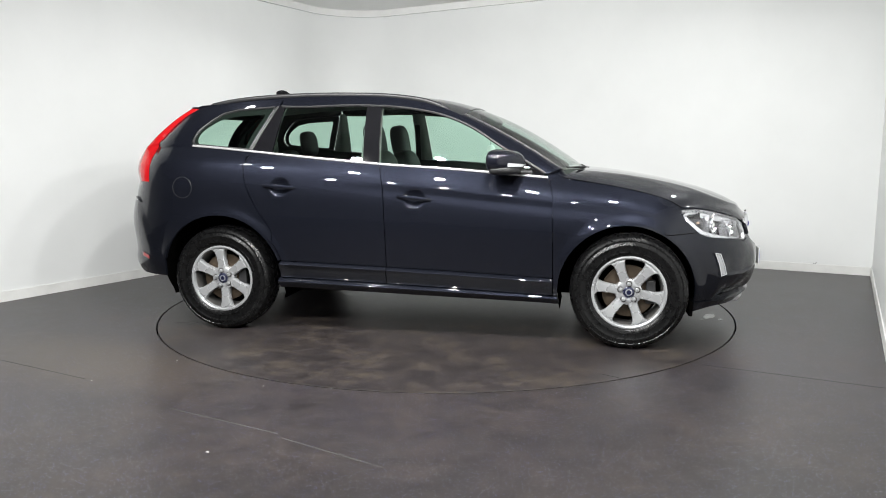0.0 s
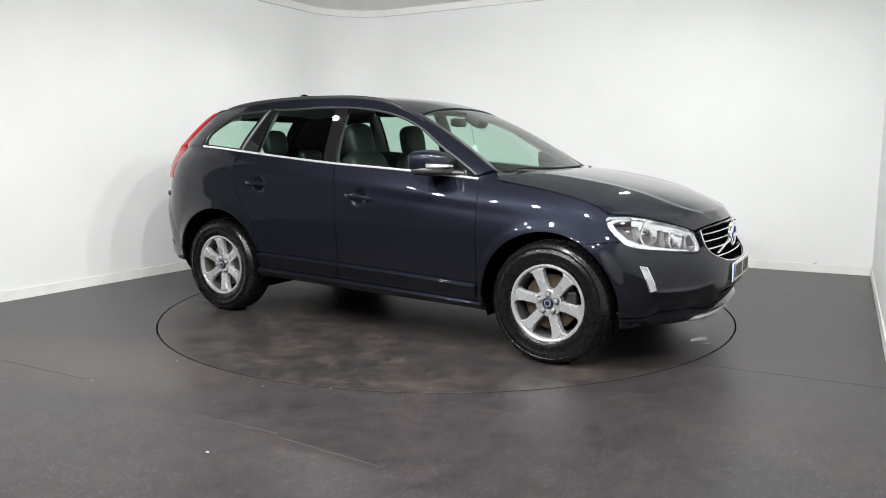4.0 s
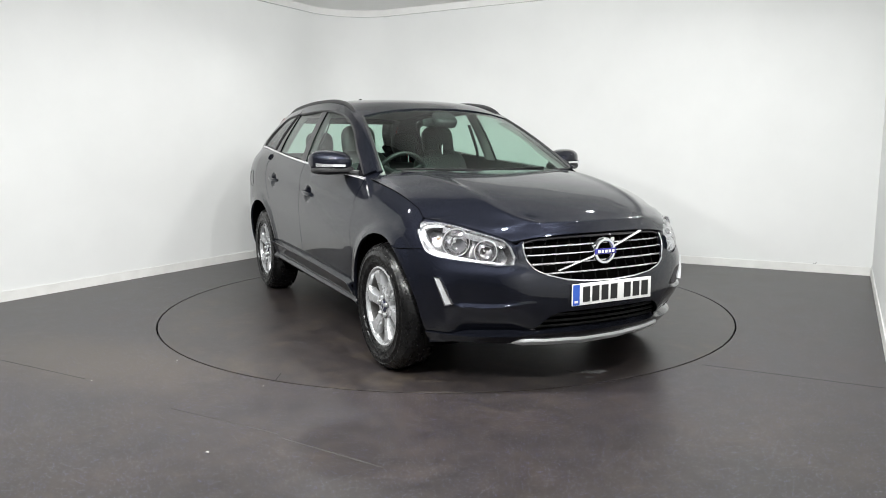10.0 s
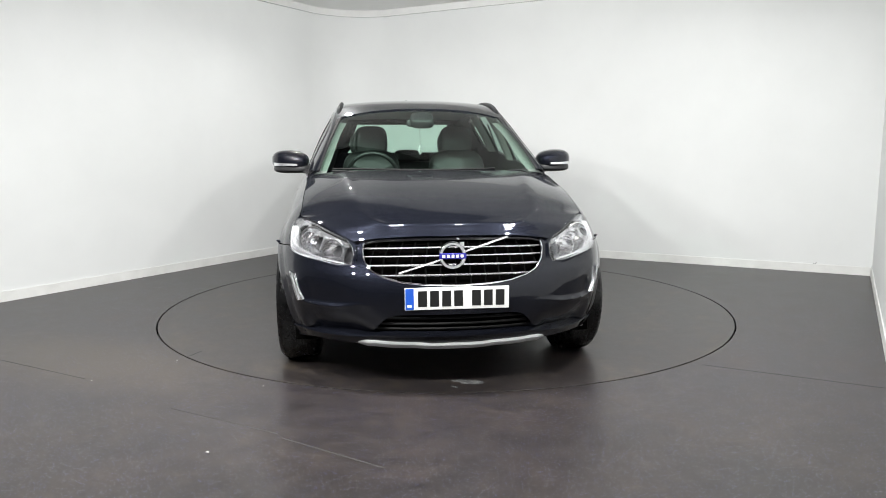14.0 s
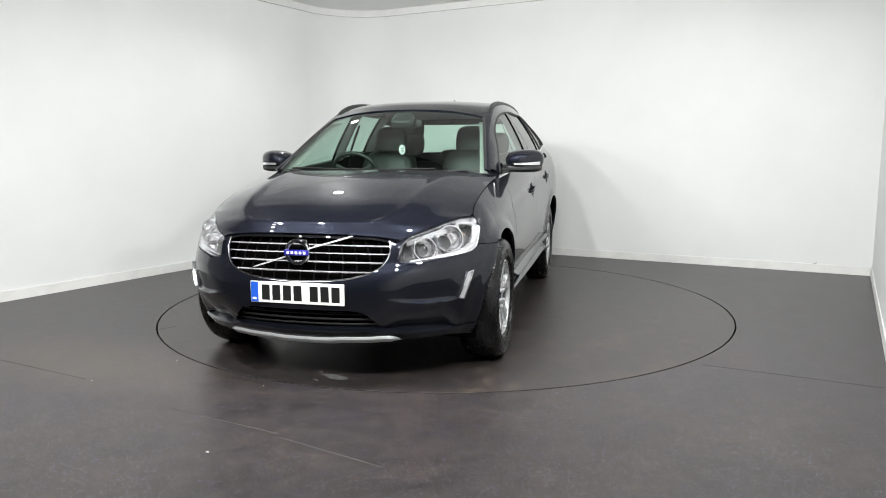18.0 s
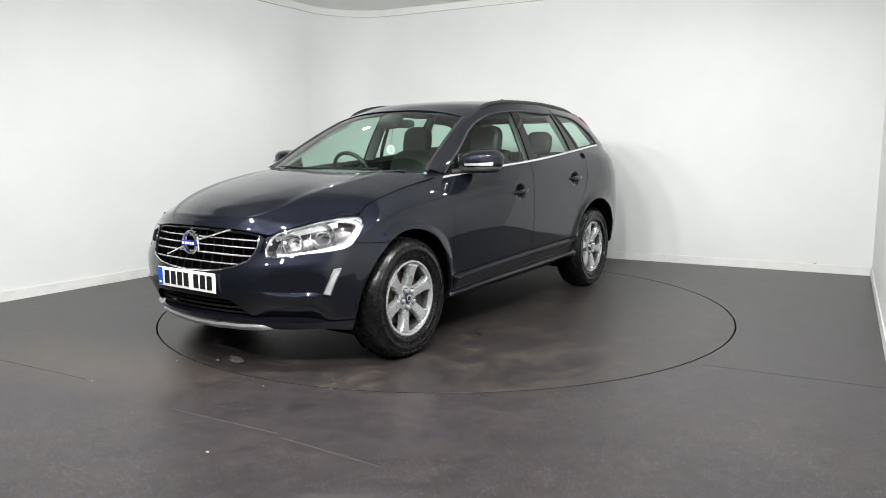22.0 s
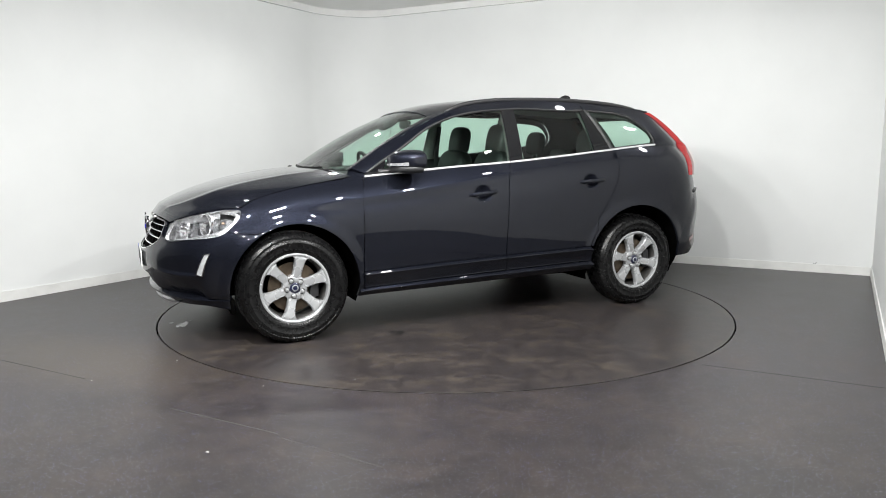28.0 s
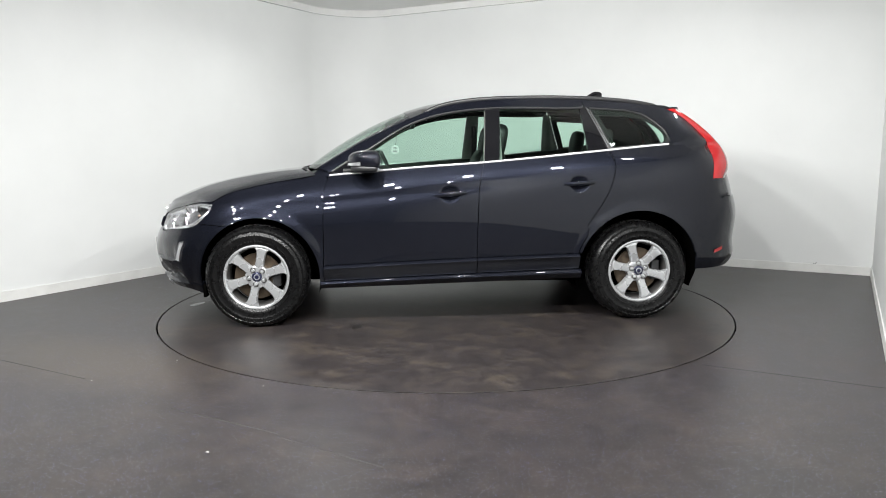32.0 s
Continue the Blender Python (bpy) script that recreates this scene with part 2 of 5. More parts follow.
# ------------------------------------------------------------------ the studio
WALL = varied("white_wall_paint", (0.75, 0.76, 0.755), (0.79, 0.80, 0.795), 1.3, 0.6, 0.06, bmp=0.04, dist=0.003)
SKIRT = varied("white_skirting_paint", (0.74, 0.74, 0.72), (0.82, 0.82, 0.80), 7, 0.45, 0.08)
TRIM = varied("glossy_white_trim", (0.78, 0.78, 0.77), (0.83, 0.83, 0.82), 5, 0.12, 0.04)
# Tone of the unseen closing walls, chosen for what the car reflects.
GREY_WALL = varied("reflection_grey", (0.40, 0.40, 0.405), (0.45, 0.45, 0.455), 1.1, 0.6, 0.06, bmp=0.04, dist=0.003)
CEIL = varied("ceiling_paint", (0.84, 0.84, 0.83), (0.88, 0.88, 0.87), 2, 0.8, 0.05)


def floor_mat(name, dull, stain, speck=1.0, smear=None, grain=2.3, swirl=0.5):
    m = mat(name, (0.05, 0.05, 0.05), 0.36)
    n, l, b = nodes_of(m)
    big = noise_node(m, grain, 12.0, 0.76)
    big.inputs["Distortion"].default_value = swirl
    base = ramp(m, big.outputs["Fac"], [(0.32, (0.0164, 0.0142, 0.0139)), (0.50, (0.0260, 0.0216, 0.0205)), (0.68, stain)])
    fine = noise_node(m, 70.0, 3.0, 0.7)
    mid = noise_node(m, 9.0, 6.0, 0.7)
    mid.inputs["Distortion"].default_value = swirl
    mm0 = ramp(m, mid.outputs["Fac"], [(0.32, (0.70, 0.70, 0.70)), (0.55, (1.12, 1.12, 1.12)), (0.72, (1.65, 1.6, 1.52))])
    worn = n.new("ShaderNodeMix")
    worn.data_type, worn.blend_type = "RGBA", "MULTIPLY"
    worn.inputs["Factor"].default_value = 1.0
    l.new(base.outputs[0], worn.inputs["A"])
    l.new(mm0.outputs[0], worn.inputs["B"])
    if smear:
        # a trodden brown smear with a ragged edge
        tcs = n.new("ShaderNodeTexCoord")
        mp = n.new("ShaderNodeMapping")
        mp.vector_type = "TEXTURE"
        mp.inputs["Location"].default_value = (smear[0], smear[1], 0)
        mp.inputs["Rotation"].default_value = (0, 0, radians(smear[4]))
        mp.inputs["Scale"].default_value = (smear[2], smear[3], 1)
        gr = n.new("ShaderNodeTexGradient")
        gr.gradient_type = "SPHERICAL"
        l.new(tcs.outputs["Object"], mp.inputs[0])
        l.new(mp.outputs[0], gr.inputs[0])
        ml = n.new("ShaderNodeMath")
        ml.operation = "MULTIPLY"
        l.new(gr.outputs["Fac"], ml.inputs[0])
        l.new(mid.outputs["Fac"], ml.inputs[1])
        sm = ramp(m, ml.outputs[0], [(0.08, (0, 0, 0)), (0.34, (0.8, 0.8, 0.8))])
        ws = n.new("ShaderNodeMix")
        ws.data_type = "RGBA"
        l.new(sm.outputs[0], ws.inputs["Factor"])
        l.new(worn.outputs["Result"], ws.inputs["A"])
        ws.inputs["B"].default_value = (0.050, 0.040, 0.029, 1)
        worn = ws
    mix = n.new("ShaderNodeMix")
    mix.data_type, mix.blend_type = "RGBA", "MULTIPLY"
    mix.inputs["Factor"].default_value = 0.7
    fr = ramp(m, fine.outputs["Fac"], [(0.3, (0.45, 0.45, 0.45)), (0.7, (1.5, 1.5, 1.5))])
    l.new(worn.outputs["Result"], mix.inputs["A"])
    l.new(fr.outputs[0], mix.inputs["B"])
    # scattered pale and blue chips pressed into the vinyl
    tc = n.new("ShaderNodeTexCoord")
    last = mix.outputs["Result"]
    for scale, size, share in ((132.0, 0.26, 0.60), (84.0, 0.18, 0.80)):
        vo = n.new("ShaderNodeTexVoronoi")
        vo.inputs["Scale"].default_value = scale
        l.new(tc.outputs["Object"], vo.inputs["Vector"])
        lt = n.new("ShaderNodeMath")
        lt.operation = "LESS_THAN"
        lt.inputs[1].default_value = size
        l.new(vo.outputs["Distance"], lt.inputs[0])
        sp = n.new("ShaderNodeSeparateColor")
        l.new(vo.outputs["Color"], sp.inputs[0])
        gt = n.new("ShaderNodeMath")
        gt.operation = "GREATER_THAN"
        gt.inputs[1].default_value = share
        l.new(sp.outputs[0], gt.inputs[0])
        mu = n.new("ShaderNodeMath")
        mu.operation = "MULTIPLY"
        l.new(lt.outputs[0], mu.inputs[0])
        l.new(gt.outputs[0], mu.inputs[1])
        hue = ramp(m, sp.outputs[1], [(0.0, (0.11, 0.11, 0.14)), (0.35, (0.20, 0.20, 0.24)), (0.45, (0.08, 0.085, 0.21)), (0.8, (0.14, 0.14, 0.29)), (1.0, (0.36, 0.35, 0.36))])
        mm = n.new("ShaderNodeMath")
        mm.operation = "MULTIPLY"
        mm.inputs[1].default_value = speck
        l.new(mu.outputs[0], mm.inputs[0])
        m2 = n.new("ShaderNodeMix")
        m2.data_type = "RGBA"
        l.new(mm.outputs[0], m2.inputs["Factor"])
        l.new(last, m2.inputs["A"])
        l.new(hue.outputs[0], m2.inputs["B"])
        last = m2.outputs["Result"]
    l.new(last, b.inputs["Base Color"])
    mr = n.new("ShaderNodeMapRange")
    mr.inputs["From Min"].default_value, mr.inputs["From Max"].default_value = 0.3, 0.7
    mr.inputs["To Min"].default_value, mr.inputs["To Max"].default_value = dull - 0.02, dull + 0.03
    l.new(big.outputs["Fac"], mr.inputs[0])
    l.new(mr.outputs[0], b.inputs["Roughness"])
    bump(m, fine.outputs["Fac"], 0.16, 0.002)
    return m


FLOOR = floor_mat("speckled_vinyl", 0.38, (0.037, 0.0292, 0.0258), 1.0, (-2.15, -1.60, 1.6, 0.62, -27))
DISC = floor_mat("dusty_turntable_vinyl", 0.37, (0.058, 0.047, 0.036), 0.35, None, 3.4, 0.12)

LEFT_D = Vector((0.5117, 0.8592))
CORNER = Vector((-1.325, 4.112))
BACK_D = Vector((0.884, -0.4675))
RIGHT_C = Vector((4.20, 1.19))
RIGHT_D = Vector((-0.4828, -0.8757))
FILLET, HIGH, RING = 0.75, 3.03, 2.2231


def wall_plan():
    """The line of the studio's walls, seen from above, from behind the camera round by the back corner."""
    pts = []
    a = CORNER - LEFT_D * FILLET
    b = CORNER + BACK_D * FILLET
    mid = a + b - CORNER
    pts.append(CORNER - LEFT_D * 12.5 - BACK_D * 1.2)
    pts.append(CORNER - LEFT_D * 5.6 - BACK_D * 1.4)
    pts.append(CORNER - LEFT_D * 5.6)
    pts.append(a)
    for i in range(1, 16):
        f = radians(90 * i / 16)
        pts.append(mid + (a - mid) * math.cos(f) + (b - mid) * math.sin(f))
    pts.append(b)
    pts.append(RIGHT_C)
    pts.append(RIGHT_C + RIGHT_D * 8.6)
    pts.append(RIGHT_C + RIGHT_D * 8.6 + BACK_D * 1.5)
    pts.append(RIGHT_C + RIGHT_D * 12.0 + BACK_D * 1.5)
    return pts


PLAN = wall_plan()


def wall_strip(name, pts, z0, z1, thick, proud, material, label, smooth=False):
    """An upright strip along the plan, with its thickness outwards."""
    bm = bmesh.new()
    n = len(pts)
    nor = []
    for i in range(n):
        d = (pts[min(i + 1, n - 1)] - pts[max(i - 1, 0)]).normalized()
        nor.append(Vector((-d.y, d.x)))
    rows = []
    for p, o in zip(pts, nor):
        q0, q1 = p - o * proud, p + o * thick
        rows.append([bm.verts.new(c) for c in ((q0.x, q0.y, z0), (q0.x, q0.y, z1), (q1.x, q1.y, z1), (q1.x, q1.y, z0))])
    for a, b in zip(rows, rows[1:]):
        for k in range(4):
            bm.faces.new((a[k], b[k], b[(k + 1) % 4], a[(k + 1) % 4]))
    bm.faces.new(rows[0][::-1])
    bm.faces.new(rows[-1])
    bmesh.ops.recalc_face_normals(bm, faces=bm.faces[:])
    ob = part(name, bm, material, None, smooth=smooth, sharp=30)
    return tagged(ob, label, kind="structure")


nleft = 20
wall_strip("wall_recess_left", PLAN[:3], 0, HIGH, 0.12, 0, GREY_WALL, "unseen grey wall beside the viewer, toned for reflections")
wall_strip("wall_left", PLAN[2:nleft + 1], 0, HIGH, 0.12, 0, WALL, "smooth white painted studio wall with a rounded corner", True)
wall_strip("wall_back", [PLAN[nleft], PLAN[nleft + 1]], 0, HIGH, 0.12, 0, WALL, "smooth white painted studio back wall")
wall_strip("wall_right", [PLAN[nleft + 1] + BACK_D * 0.0, PLAN[nleft + 2]], 0, HIGH, 0.12, 0, WALL, "smooth white painted studio side wall")
wall_strip("wall_recess", PLAN[nleft + 2:], 0, HIGH, 0.12, 0, GREY_WALL, "unseen grey wall beside the viewer, toned for reflections")
p0, p1 = PLAN[-1], PLAN[0]
wall_strip("wall_behind_viewer", [p1 - LEFT_D * 0.0, p0][::-1], 0, HIGH, 0.12, 0, GREY_WALL, "unseen grey wall behind the viewer, toned for reflections")
wall_strip("baseboard_left", PLAN[2:nleft + 1], 0, 0.085, -0.002, 0.012, SKIRT, "low white painted skirting board", True)
wall_strip("baseboard_back", [PLAN[nleft], PLAN[nleft + 1]], 0, 0.085, -0.002, 0.012, SKIRT, "low white painted skirting board")
wall_strip("baseboard_right", [PLAN[nleft + 1], PLAN[nleft + 2]], 0, 0.085, -0.002, 0.012, SKIRT, "low white painted skirting board")


def flat_ring(r0, r1, z, seg=128):
    bm = bmesh.new()
    a = [bm.verts.new((r0 * math.cos(2 * math.pi * k / seg), r0 * math.sin(2 * math.pi * k / seg), z)) for k in range(seg)]
    b = [bm.verts.new((r1 * math.cos(2 * math.pi * k / seg), r1 * math.sin(2 * math.pi * k / seg), z)) for k in range(seg)]
    for k in range(seg):
        bm.faces.new((a[k], b[k], b[(k + 1) % seg], a[(k + 1) % seg]))
    return bm, a, b


def make_floor():
    bm, a, b = flat_ring(RING, 12.0, 0.0)
    low = [bm.verts.new((v.co.x, v.co.y, -0.05)) for v in a]
    n = len(a)
    for k in range(n):
        bm.faces.new((a[k], a[(k + 1) % n], low[(k + 1) % n], low[k]))
    ob = part("floor", bm, FLOOR, None, smooth=False)
    tagged(ob, "dark grey speckled vinyl studio floor", kind="structure")
    bm = bmesh.new()
    box(bm, -2.6, 2.6, -2.6, 2.6, -0.2, -0.055)
    tagged(part("ground_pit", bm, DARK, None, smooth=False), "dark pit under the turntable", kind="structure")


make_floor()


def make_disc():
    car = thing("turntable", "round dusty dark vinyl turntable flush with the floor", "turntable")
    bm = bmesh.new()
    r = RING - 0.012
    rings = spin(bm, [(r, -0.03), (r, -0.001), (r - 0.002, 0.0)], 128, "z")
    bm.faces.new(rings[-1])
    bmesh.ops.recalc_face_normals(bm, faces=bm.faces[:])
    part("platform", bm, DISC, car, smooth=False)
    return car


turntable = make_disc()


def floor_bar(name, a, b, w, h, material, parent, label="", z=0.0):
    """A thin low bead on the floor from a to b."""
    a, b = Vector(a), Vector(b)
    d = (b - a).normalized()
    o = Vector((-d.y, d.x)) * w / 2
    bm = bmesh.new()
    vs = [bm.verts.new((q.x, q.y, zz)) for q, zz in ((a - o, z), (a, z + h), (a + o, z), (b - o, z), (b, z + h), (b + o, z))]
    for f in ((0, 1, 4, 3), (1, 2, 5, 4)):
        bm.faces.new([vs[i] for i in f])
    bmesh.ops.recalc_face_normals(bm, faces=bm.faces[:])
    return part(name, bm, material, parent, label, smooth=False)


SEAM = varied("seam_weld", (0.010, 0.010, 0.010), (0.018, 0.017, 0.017), 20, 0.6, 0.1)
SCRATCH = varied("pale_scratch", (0.030, 0.029, 0.028), (0.040, 0.038, 0.036), 30, 0.6, 0.1)
for a, b, mt, w, lab in (((1.50, -1.735), (2.48, -2.246), SEAM, 0.006, "dark weld seam in the vinyl floor"), ((-2.90, -1.49), (-2.0, -1.967), SEAM, 0.005, "dark weld seam in the vinyl floor"),
                         ((-1.35, -2.43), (-0.75, -2.75), SCRATCH, 0.007, "pale scratch in the vinyl floor"), ((-0.72, -2.80), (-0.25, -3.10), SCRATCH, 0.006, "pale scratch in the vinyl floor")):
    tagged(floor_bar("trim_floor_seam", a, b, w, 0.0012, mt, None), lab, kind="structure")


def blot(name, cx, cy, sx, sy, turn, material, label, seed):
    """A flat irregular mark on the turntable."""
    rnd = random.Random(seed)
    bm = bmesh.new()
    vs = []
    for k in range(22):
        a = 2 * math.pi * k / 22
        r = 0.75 + 0.5 * rnd.random()
        x, y = sx * r * math.cos(a), sy * r * math.sin(a)
        c, t = math.cos(radians(turn)), math.sin(radians(turn))
        vs.append(bm.verts.new((cx + x * c - y * t, cy + x * t + y * c, 0.0015)))
    bm.faces.new(vs)
    return part(name, bm, material, turntable, label, smooth=False)


OIL = varied("oil_spot", (0.006, 0.006, 0.006), (0.012, 0.011, 0.010), 20, 0.35, 0.1)
blot("oil_spot", 0.69, 0.755, 0.055, 0.022, 60, OIL, "dark oil spot", 11)
blot("oil_spot", 0.72, 0.70, 0.02, 0.010, 10, OIL, "dark oil spot", 12)
blot("oil_spot", 0.55, -0.9, 0.03, 0.014, 30, OIL, "dark oil spot", 13)
floor_bar("panel_joint", (1.22, -1.70), (1.34, -1.765), 0.006, 0.0012, SEAM, turntable)
floor_bar("panel_joint", (-1.66, -1.0), (-1.83, -1.04), 0.006, 0.0012, SEAM, turntable)
# Flat pale glossy marks near the turntable's edge.
PALE = varied("pale_mark", (0.10, 0.10, 0.10), (0.16, 0.16, 0.16), 25, 0.07, 0.02)
for k, (bx, by, bsx, bsy, bt) in enumerate(((2.04, -0.12, 0.085, 0.035, 75), (2.11, -0.21, 0.028, 0.012, 60), (1.97, -0.24, 0.02, 0.008, 40), (-1.82, -0.62, 0.05, 0.007, 20), (-1.70, -1.02, 0.035, 0.005, 35))):
    blot("pale_mark", bx, by, bsx, bsy, bt, PALE, "pale glossy mark", 30 + k)
GRIT = mat("floor_grit", (0.7, 0.7, 0.68), 0.5)
for k, (gx, gy, gr) in enumerate(((-1.001, -2.952, 0.006), (-1.62, -1.62, 0.004), (-0.98, -2.1, 0.004), (-1.95, -2.0, 0.004))):
    bm = bmesh.new()
    bmesh.ops.create_icosphere(bm, subdivisions=1, radius=gr)
    bmesh.ops.scale(bm, vec=(1.5, 1, 0.5), verts=bm.verts[:])
    g = part("floor_crumb", bm, GRIT, None)
    g.matrix_basis = pose(gx, gy, gr * 0.45, 0, 0, 40 * k)
    tagged(g, "tiny pale crumb lying on the dark floor", "crumb", "floor crumbs")


bm = bmesh.new()
tube(bm, [(0, 0, 0.012), (0.012, 0, 0.002), (0.030, 0, 0.020)], 0.0028, 6)
clip = part("cable_clip", bm, SEAM, None)
clip.matrix_basis = pose(3.735, 1.420, 0.082, 0, 0, -28)
tagged(clip, "small dark bent clip on the white skirting board", "clip")


def make_ceiling():
    bm = bmesh.new()
    box(bm, -11, 11, -11, 8, HIGH, HIGH + 0.1)
    ob = part("ceiling", bm, CEIL, None, smooth=False)
    tagged(ob, "pale grey painted ceiling", kind="structure")
    # Unseen dark panel, added so windows and car paint reflect less light.
    for a0, a1, b0, b1, r, paint, lab in ((-1.4, 10.0, 3.45, 13.0, 0.3, DARK_CEIL, "unseen dark ceiling panel that darkens reflections"),):
        bm = bmesh.new()
        pts = []
        for (ca, cb, start) in ((a0 + r, b0 + r, 180), (a1 - r, b0 + r, 270), (a1 - r, b1 - r, 0), (a0 + r, b1 - r, 90)):
            for i in range(9):
                f = radians(start + 90 * i / 8)
                pts.append(CORNER + BACK_D * (ca + r * math.cos(f)) - LEFT_D * (cb + r * math.sin(f)))
        lo = [bm.verts.new((q.x, q.y, HIGH - 0.03)) for q in pts]
        hi = [bm.verts.new((q.x, q.y, HIGH - 0.004)) for q in pts]
        bm.faces.new(lo)
        for k in range(len(pts)):
            j = (k + 1) % len(pts)
            bm.faces.new((lo[k], lo[j], hi[j], hi[k]))
        bmesh.ops.recalc_face_normals(bm, faces=bm.faces[:])
        tagged(part("ceiling_panel", bm, paint, None), lab, kind="structure")


DARK_CEIL = varied("reflection_dark", (0.028, 0.028, 0.030), (0.042, 0.042, 0.045), 3, 0.8, 0.05)
make_ceiling()
wall_strip("trim_ceiling", PLAN[2:nleft + 1], HIGH - 0.08, HIGH, -0.002, 0.045, TRIM, "glossy white ceiling trim along the wall", True)
wall_strip("trim_ceiling_back", [PLAN[nleft], PLAN[nleft + 1]], HIGH - 0.08, HIGH, -0.002, 0.045, TRIM, "glossy white ceiling trim along the wall")

# ceiling lights out of view, round the walls and on the viewer's side
LAMP_W = 1.0
DIFF = bpy.data.materials.new("light_diffuser")
DIFF.use_nodes = True
_b = DIFF.node_tree.nodes["Principled BSDF"]
_b.inputs["Base Color"].default_value = (0.9, 0.9, 0.9, 1)
_b.inputs["Emission Color"].default_value = (1.0, 0.98, 0.96, 1)
_b.inputs["Emission Strength"].default_value = 4.0


def ceiling_light():
    ob = thing("ceiling_light", "small white ceiling floodlight placed out of view, lit and tilted", "ceiling light", group="ceiling lights")
    bm = bmesh.new()
    spin(bm, [(0.058, -0.04), (0.064, -0.045), (0.070, -0.04), (0.066, -0.012), (0.030, 0.006), (0.001, 0.008)], 28, "z")
    part("frame", bm, SKIRT, ob)
    bm = bmesh.new()
    rings = spin(bm, [(0.058, -0.030), (0.058, -0.026)], 28, "z")
    bm.faces.new(rings[0])
    part("diffuser", bm, DIFF, ob, smooth=False)
    bm = bmesh.new()
    tube(bm, [(0, 0, 0), (0, 0, 0.43)], 0.012, 10)
    part("bracket", bm, SKIRT, ob)
    return ob


first = ceiling_light()
# Six unseen lamps, added to brighten the corner, side walls and floor.
spots = [(Vector(q), 10, w) for q, w in (((-1.3, 1.6), 15.0), ((-2.2, -0.6), 4.0), ((-2.6, -2.2), 4.5), ((1.9, 0.0), 3.0), ((2.9, 0.3), 9.0), ((1.9, -1.6), 7.0))]
spots += [(Vector((-2.45 + 0.95 * i, -2.5)), 46, 47.0) for i in range(5)]
spots += [(Vector((-2.75 + 0.8 * i, -4.4)), 34, 41.0) for i in range(5)]
for k, (p, tilt, watts) in enumerate(spots):
    d = Vector((-p.x, -p.y))
    yaw = math.degrees(math.atan2(d.y, d.x)) - 90
    m = pose(p.x, p.y, HIGH - (0.32 if tilt > 20 else 0.10), tilt, 0, yaw)
    if k == 0:
        first.matrix_basis = m
    else:
        copy_thing(first, m)
    lamp = bpy.data.lights.new("flood_lamp", "AREA")
    lamp.shape, lamp.size, lamp.energy, lamp.color = "DISK", 0.115, watts * LAMP_W, (0.985, 0.99, 0.976)
    lo = new("flood_lamp", lamp)
    lo.matrix_basis = m @ pose(0, 0, -0.034)
    tagged(lo, "light of a ceiling floodlight", kind="structure")


# ------------------------------------------------------------------ the car
car = thing("car", "dark blue metallic five-door estate car on a turntable", "car")


def belt(x, d=0.0):
    return (x, hermite(x, ZB) + d)


DOOR_R = [(1.238, -1.148), (1.146, -1.186), (1.07, -1.176), (0.996, -1.153), (0.865, -1.092), (0.70, -0.985), (0.66, -0.968)]
B_GAP = [(1.157, -0.238), (1.0, -0.203), (0.8, -0.192), (0.6, -0.186), (0.44, -0.184)]
DOOR_F = [(1.068, 0.872), (0.97, 0.902), (0.8, 0.909), (0.6, 0.912), (0.42, 0.914)]


def edge(tab, z, d=0.0):
    return hermite(-z, [(-a, b) for a, b in tab]) + d


def strip_z(x):
    return hermite(x, [(-0.95, 0.505), (-0.2, 0.482), (0.2, 0.468), (0.93, 0.437)])


G = 0.0028


def door_lines(front):
    """Lower and upper line of a door, (x, z), with the same count of points."""
    lo, hi = [], []
    n = 12
    for i in range(n + 1):
        f = i / n
        if front:
            xa, xb = edge(B_GAP, 0.47, G), edge(DOOR_F, 0.44, -G)
            ta, tb = edge(B_GAP, 1.157, G), 0.872 - G
        else:
            xa, xb = -0.93, edge(B_GAP, 0.48, -G)
            ta, tb = -1.148 + G, edge(B_GAP, 1.157, -G)
        x = xa + (xb - xa) * f
        lo.append((x, strip_z(x)))
        x = ta + (tb - ta) * f
        hi.append(belt(x, -0.006))
    return lo, hi


def door_sheet(front, side):
    lo, hi = door_lines(front)
    bm = bmesh.new()

    def fn(u, v):
        a, b = along(lo, u), along(hi, u)
        z = a[1] + (b[1] - a[1]) * v
        if front:
            xl, xr = edge(B_GAP, z, G), edge(DOOR_F, z, -G)
        else:
            if z < 0.70:
                k = RA[0] + math.sqrt(max(0.47**2 - (z - RA[1]) ** 2, 0.0))
                xl = max(k, -0.985)
            else:
                xl = edge(DOOR_R, z, G)
            xr = edge(B_GAP, z, -G)
        x = xl + (xr - xl) * u
        hx, hz = (0.012, 0.938) if front else (-0.918, 1.005)
        r = math.hypot((x - hx) / 0.072, (z - hz) / 0.062)
        dent = 0.024 * (1 - r * r) ** 1.1 if r < 1 else 0.0
        return on_side((x, z), -dent)
    grid(bm, fn, 150 if front else 132, 90)
    face_out(bm, (0, 0, 0.6))
    flange(bm, 0.02)
    return mirror_y(bm) if side < 0 else bm


